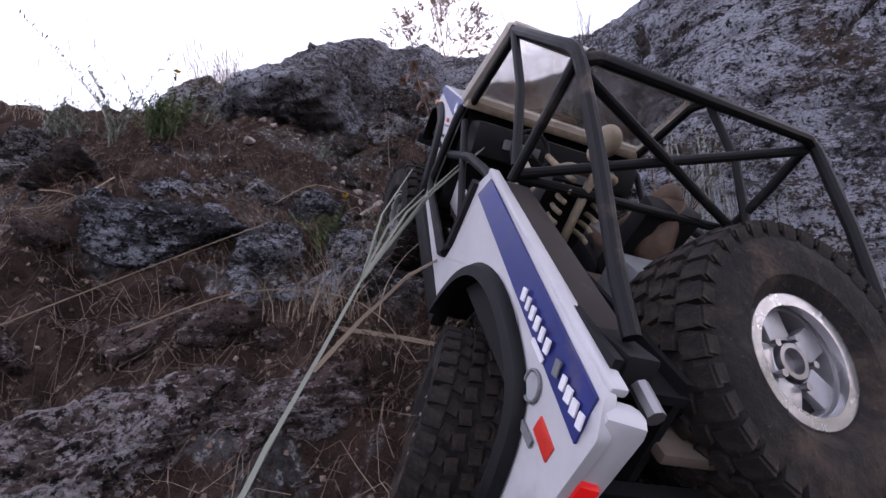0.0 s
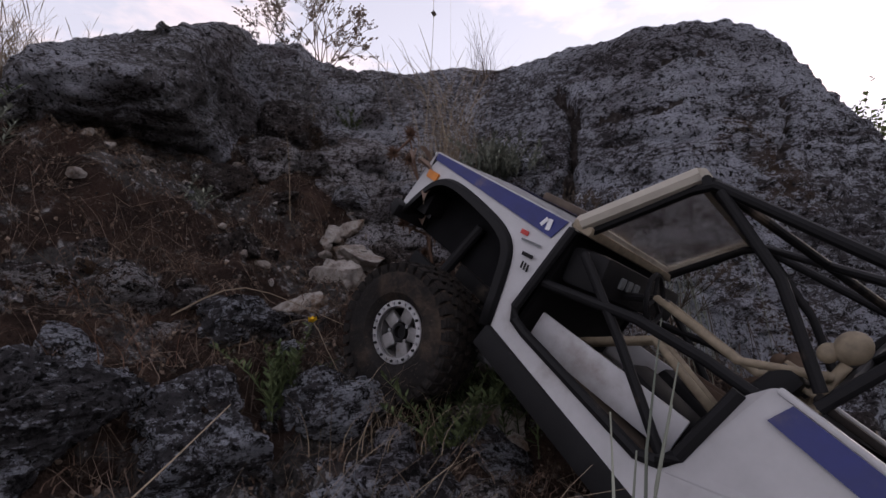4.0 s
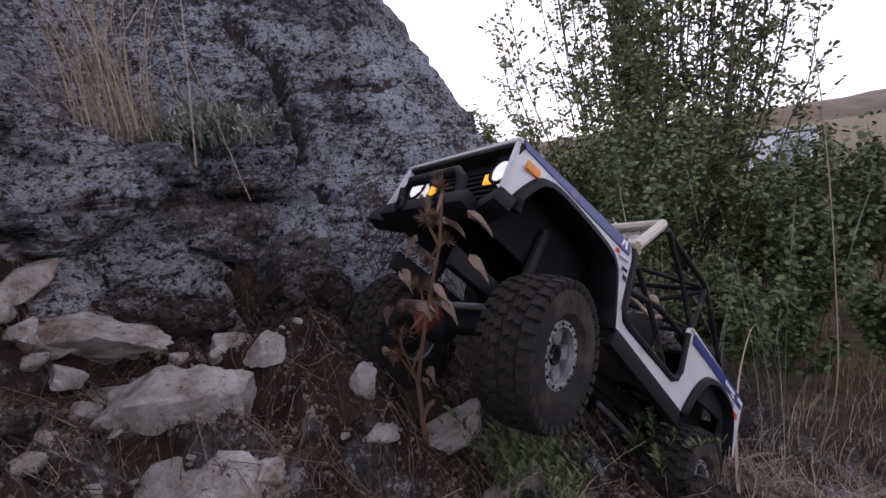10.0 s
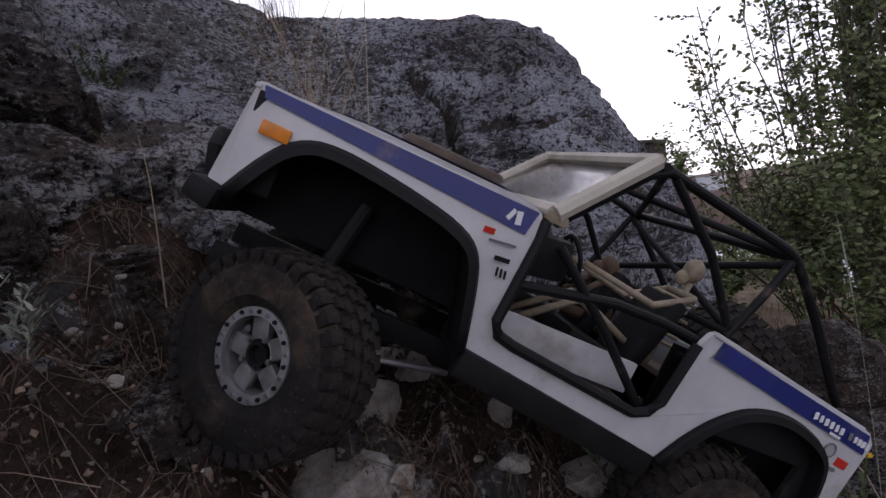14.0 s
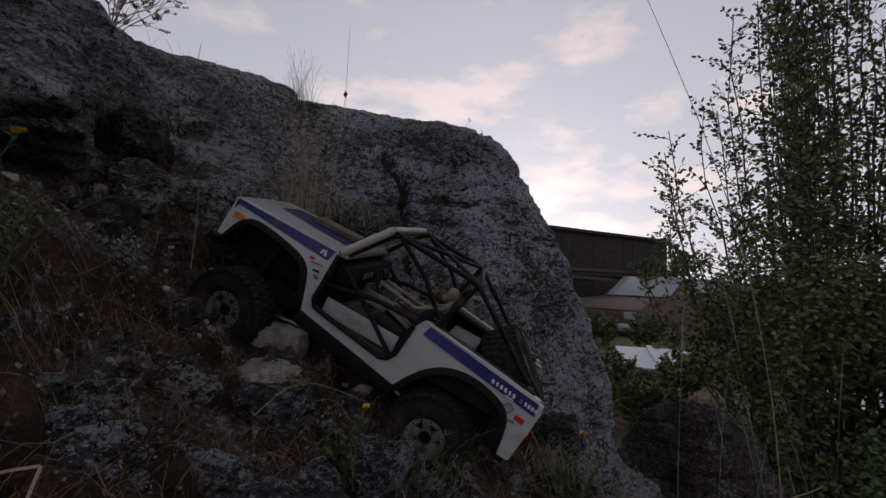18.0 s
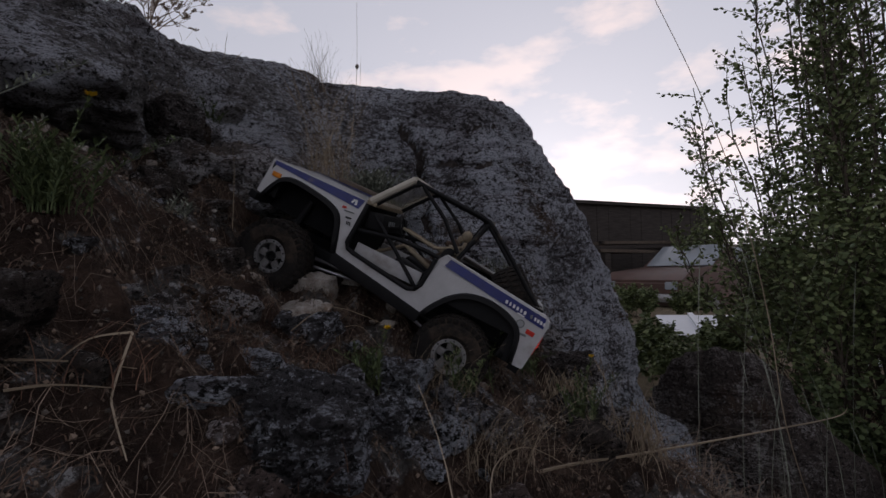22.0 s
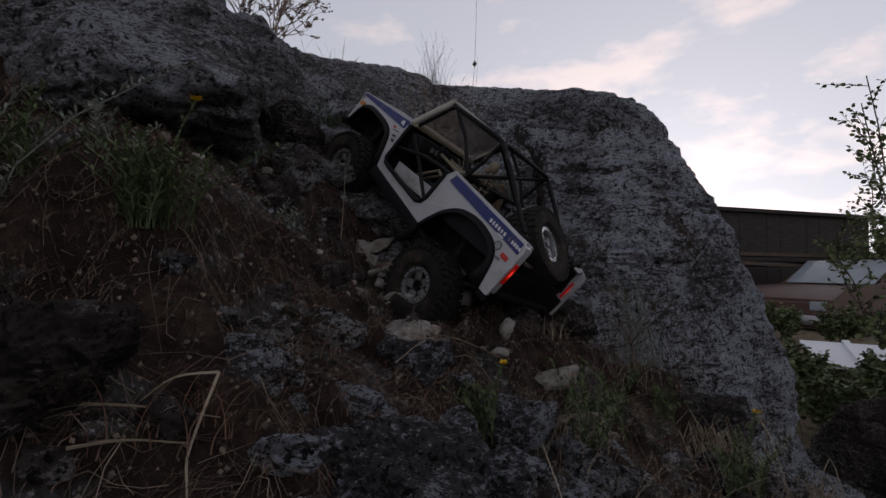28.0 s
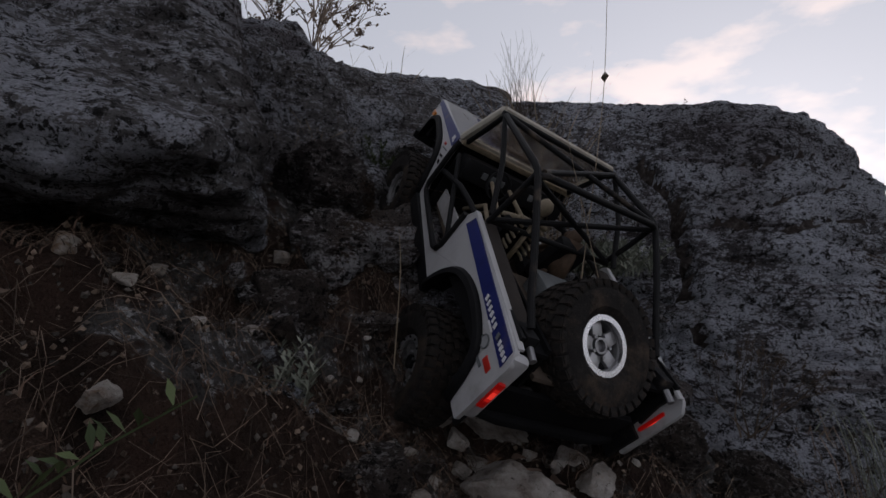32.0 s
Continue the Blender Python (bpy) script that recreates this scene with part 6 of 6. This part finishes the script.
# ================= things in the distance =================
k = Mat("weathered_boards", "object", .85)
n = k.noise(4, 6, .6, (1, 1, 9))
k.colour(k.ramp(n, [(.3, (.020, .016, .014)), (.7, (.055, .045, .040))]))
BOARDS = k.m
CARRED = plain("faded_red_paint", (.105, .062, .052), .45, vary=.3, scale=3, dust=.2).m
CARWHITE = plain("white_car_paint", (.60, .62, .66), .35, vary=.06, scale=3).m
CARGLASS = plain("car_glass", (.30, .33, .36), .12, vary=.1, scale=2).m
HILL = plain("dry_hill", (.12, .088, .062), .95, vary=.35, scale=.2).m
CONCRETE = plain("pale_concrete", (.38, .39, .42), .8, vary=.2, scale=2).m


def thing(name, label, category, at, turn=0):
    ob = new(name)
    ob.matrix_basis = pose(*at, 0, 0, turn)
    return tagged(ob, label, category)


shed = thing("shed", "long dark weathered board shed with a flat roof", "shed", (10.02, 2.29, .02), -37.4)
for i in range(24):
    part("board", box(bmesh.new(), (-3.75 + .3261 * i, 0, 1.08), (.320, .05 + .01 * (i % 3), 2.16 + .02 * (i % 2)), None), BOARDS, shed, flat=True)
part("back_wall", box(bmesh.new(), (0, 2.6, 1.05), (7.6, .06, 2.1)), BOARDS, shed)
part("roof", box(bmesh.new(), (0, 1.3, 2.21), (7.75, 2.85, .07), (2, 0, 0)), BOARDS, shed)
for side in (-3.86, 3.86):
    part("end_wall", box(bmesh.new(), (side, 1.3, 1.05), (.06, 2.55, 2.08)), BOARDS, shed)


def car(name, label, at, turn, paint):
    ob = thing(name, label, "car", at, turn)
    low = [(-2.1, .35), (-2.15, .75), (-1.9, .90), (-.95, .98), (.85, 1.00), (2.0, .86), (2.15, .70), (2.12, .35)]
    bm = bmesh.new()
    for y in (-.82, .82):
        bm.faces.new([bm.verts.new((x, y, z)) for x, z in low])
    bmesh.ops.bridge_loops(bm, edges=bm.edges[:])
    bmesh.ops.bevel(bm, geom=bm.edges[:], offset=.04, segments=2, affect="EDGES")
    part("body", bm, paint, ob)
    bm = bmesh.new()
    for y, s in ((-.74, 1), (.74, 1)):
        bm.faces.new([bm.verts.new((x, y * (1 if z < 1.1 else .86), z)) for x, z in ((-1.0, .98), (-.45, 1.36), (.75, 1.38), (1.35, .98))])
    bmesh.ops.bridge_loops(bm, edges=bm.edges[:])
    part("cabin", bm, paint, ob)
    part("windscreen", box(bmesh.new(), (-.745, 0, 1.185), (.66, 1.28, .02), (0, -34.6, 0), .008), CARGLASS, ob, "pale car windscreen")
    part("rear_window", box(bmesh.new(), (1.075, 0, 1.195), (.66, 1.24, .02), (0, 33.7, 0), .008), CARGLASS, ob)
    for y in (-.72, .72):
        part("side_window", box(bmesh.new(), (.15, y * .965, 1.18), (1.15, .02, .26), (-10 if y < 0 else 10, 0, 0), .006), CARGLASS, ob)
        for x in (-1.35, 1.35):
            bm = bmesh.new()
            bmesh.ops.create_cone(bm, cap_ends=True, segments=24, radius1=.32, radius2=.32, depth=.2, matrix=Matrix.Translation((x, y, .32)) @ Matrix.Rotation(radians(90), 4, "X"))
            wh = part("wheel", bm, RUBBER, ob)
            bm = bmesh.new()
            bmesh.ops.create_cone(bm, cap_ends=True, segments=20, radius1=.19, radius2=.16, depth=.03, matrix=Matrix.Translation((x, y + math.copysign(.105, y), .32)) @ Matrix.Rotation(radians(90), 4, "X"))
            part("rim", bm, STEEL, wh)
    part("bumper", box(bmesh.new(), (-2.16, 0, .48), (.10, 1.66, .14), None, .03), STEEL, ob)
    for y in (-.6, .6):
        part("headlamp", box(bmesh.new(), (-2.13, y, .68), (.05, .22, .13), None, .02), CARGLASS, ob)
    return ob


car("car", "faded red car parked among the weeds", (10.15, -0.02, -0.21), -31, CARRED)
chest = thing("storage_box", "white storage box on skids far off behind the tree", "box", (6.7, -4.0, .02), -36)
part("body", box(bmesh.new(), (0, 0, .50), (.70, .85, .46), None, .02), CARWHITE, chest)
part("lid", box(bmesh.new(), (0, 0, .76), (.75, .90, .05), (0, 3, 0), .015), CONCRETE, chest)
for y in (-.45, .45):
    part("skid", box(bmesh.new(), (0, y * .7, .14), (.74, .10, .28), None, .01), BOARDS, chest)
part("door", box(bmesh.new(), (-.36, -.15, .50), (.03, .36, .36), None, .006), CARGLASS, chest)
lumber = thing("lumber_pile", "stack of old boards beside the shed", "lumber", (10.12, 1.35, 0.54), 125)
for i in range(9):
    part("plank", box(bmesh.new(), (rng.uniform(-.1, .1), .12 * (i % 3), .55 + .09 * (i // 3)), (1.7, .11, .06), (0, rng.uniform(-2, 2), rng.uniform(-4, 4))), BOARDS if i % 2 else DUST, lumber)
for x in (-.7, .7):
    part("post", box(bmesh.new(), (x, .12, .26), (.12, .4, .52)), BOARDS, lumber)
panel = thing("sheet_panel", "pale metal sheet lying on the ground behind the tree", "sheet", (4.75, .02, .16), 12)
part("sheet", box(bmesh.new(), (0, 0, .06), (.6, 1.05, .02), (0, -12, 0)), CARWHITE, panel)
part("rib", box(bmesh.new(), (0, .2, .08), (.6, .05, .03), (0, -12, 0)), CARWHITE, panel)
panel = thing("sheet_panel", "pale metal sheet lying on the ground behind the tree", "sheet", (4.3, -1.15, .06), -6)
part("sheet", box(bmesh.new(), (0, 0, .05), (.8, .6, .02), (0, -6, 0)), CARWHITE, panel)
pole = thing("lamp_pole", "thin pole with a small box on top", "pole", (7.6, -6.3, .0))
part("post", tube(bmesh.new(), [(0, 0, 0), (0, 0, 1.22)], .03, 8), STEEL, pole)
part("lamp_box", box(bmesh.new(), (0, 0, 1.22), (.09, .09, .14), None, .02), PLASTIC, pole)


def hill(at, length, depth, height, seed, turn):
    n, m = 60, 14
    v = []
    for j in range(m + 1):
        for i in range(n + 1):
            a, b = i / n * 2 - 1, j / m * 2 - 1
            h = height * max(0, 1 - a * a) ** .8 * max(0, 1 - b * b) * (1 + .35 * fnoise((a * 2, b, seed), 1.6))
            v.append((a * length, b * depth, h - .4))
    f = [(j * (n + 1) + i, j * (n + 1) + i + 1, (j + 1) * (n + 1) + i + 1, (j + 1) * (n + 1) + i) for j in range(m) for i in range(n)]
    ob = new("hill", mesh_from("hill", v, f, HILL))
    ob.matrix_basis = pose(*at, 0, 0, turn)
    tagged(ob, "low dry brown hill in the distance", "hill", kind="structure")


hill((230, 30, 0), 190, 60, 9, 1, 95)
hill((150, -150, 0), 130, 50, 8, 4, 50)
hill((-60, 260, 0), 300, 60, 10, 7, 10)
hill((-150, -150, 0), 260, 60, 12, 9, -45)


# loose blocks along the top of the outcrop
tops = [v.co + outcrop.location for v in outcrop.data.vertices if v.normal.z > .4]
for i, (x, y, size) in enumerate(((-.40, .90, .040), (-.37, .92, .030), (-.345, .90, .034), (-.31, .93, .030), (-.27, .90, .050), (-.235, .92, .040), (-.20, .90, .030), (-.33, .86, .028), (-.25, .86, .030), (-.42, .87, .026))):
    near = min(tops, key=lambda p: (p.x - x) ** 2 + (p.y - y) ** 2)
    ob = rough_stone("rock_block", "", (near.x, near.y, near.z - size * .18), (size * .8, size * .7, size * .45), MIDROCK, 900 + i, sub=4, sink=.60)
    ob.parent = outcrop
    ob.location = ob.location - outcrop.location
    for key in list(ob.keys()):
        del ob[key]


# ================= motion =================
def motions():
    rows = [(r[0], pose(*r[1:])) for r in TRUCK]
    for ob in (truck, driver, dog):
        walk(ob, rows)
    # the thistle stands until the front wheels press it over
    stand = Matrix.Translation(thistle.location)
    walk(thistle, [(t, stand @ Matrix.Rotation(radians(-a), 4, "X")) for t, a in ((0, 0), (9.5, 0), (10, 4), (10.5, 9), (11, 16), (11.5, 36), (12, 56), (12.5, 68), (13, 76), (32, 76))])
    # two stalks before the truck are brushed down onto the slope
    root = Matrix.Translation((-.1, .225, .5))
    for ob in (stalk_a, stalk_b):
        walk(ob, [(t, root @ Matrix.Rotation(radians(a), 4, "X") @ root.inverted()) for t, a in ((0, 0), (4, 0), (4.5, 55), (5.2, 118), (32, 118))])
    # steering, wheel travel and rolling
    steer = ((0, 6), (3, 6), (5.5, 8), (11, 8), (12, -9), (13, -20), (14, -40), (14.5, -40), (17, -29), (18, -4), (19, -14), (20, 1), (22, -2), (24, -18), (25.5, 0), (32, 0))
    drop = ((0, -.014), (3, -.018), (5.5, -.024), (8, -.024), (10, -.022), (11, -.025), (12, -.020), (13, -.021), (14, -.014), (17, -.011), (18, -.020), (19, -.015), (22, -.0165), (24, -.014), (28, -.006), (32, -.004))
    reach = ((0, .118), (3, .118), (8, .127), (11, .125), (12, .134), (14, .138), (17, .126), (18, .140), (19, .134), (24, .137), (28, .125), (32, .116))
    low = ((0, -.020), (3, -.018), (8, -.030), (11, -.034), (12, -.023), (14, -.018), (17, -.015), (25, -.016), (25.5, -.018), (28, -.040), (29, -.034), (32, -.030))
    rear = ((0, -16), (2, -14), (3.5, -8), (5.5, 0), (32, 0))
    st, dr, rc, lw, rr = ([list(c) for c in zip(*s)] for s in (steer, drop, reach, low, rear))
    angle, last, table = 0.0, None, []
    for r in TRUCK:
        p = Vector(r[1:4])
        if last is not None:
            dt = r[0] - last[0]
            angle += min(80 * dt / .5, math.degrees((p - last[1]).length / .0495)) if dt <= .5 else 60
            if 8 <= r[0] <= 13.5 or 22 <= r[0] <= 25.5:
                angle += 16
        last = (r[0], p)
        table.append((r[0], angle))
    for ob, x, y, flip in wheels:
        rows = []
        for t, a in table:
            turn = Matrix.Rotation(radians(-a if flip else a), 4, "Y")
            if x > 0:
                knuckle = .0094 if y > SHIFT else -.0094
                base = Matrix.Translation((float(np.interp(t, rc[0], rc[1])), y - knuckle, float(np.interp(t, dr[0], dr[1])))) @ Matrix.Rotation(radians(float(np.interp(t, st[0], st[1]))), 4, "Z") @ Matrix.Translation((0, knuckle, 0)) @ Matrix.Rotation(radians(180 if flip else 0), 4, "Z")
            else:
                base = Matrix.Translation((x, y, float(np.interp(t, lw[0], lw[1])))) @ Matrix.Rotation(radians(float(np.interp(t, rr[0], rr[1]))), 4, "Z") @ Matrix.Rotation(radians(180 if flip else 0), 4, "Z")
            rows.append((t, base @ turn))
        walk(ob, rows)


motions()
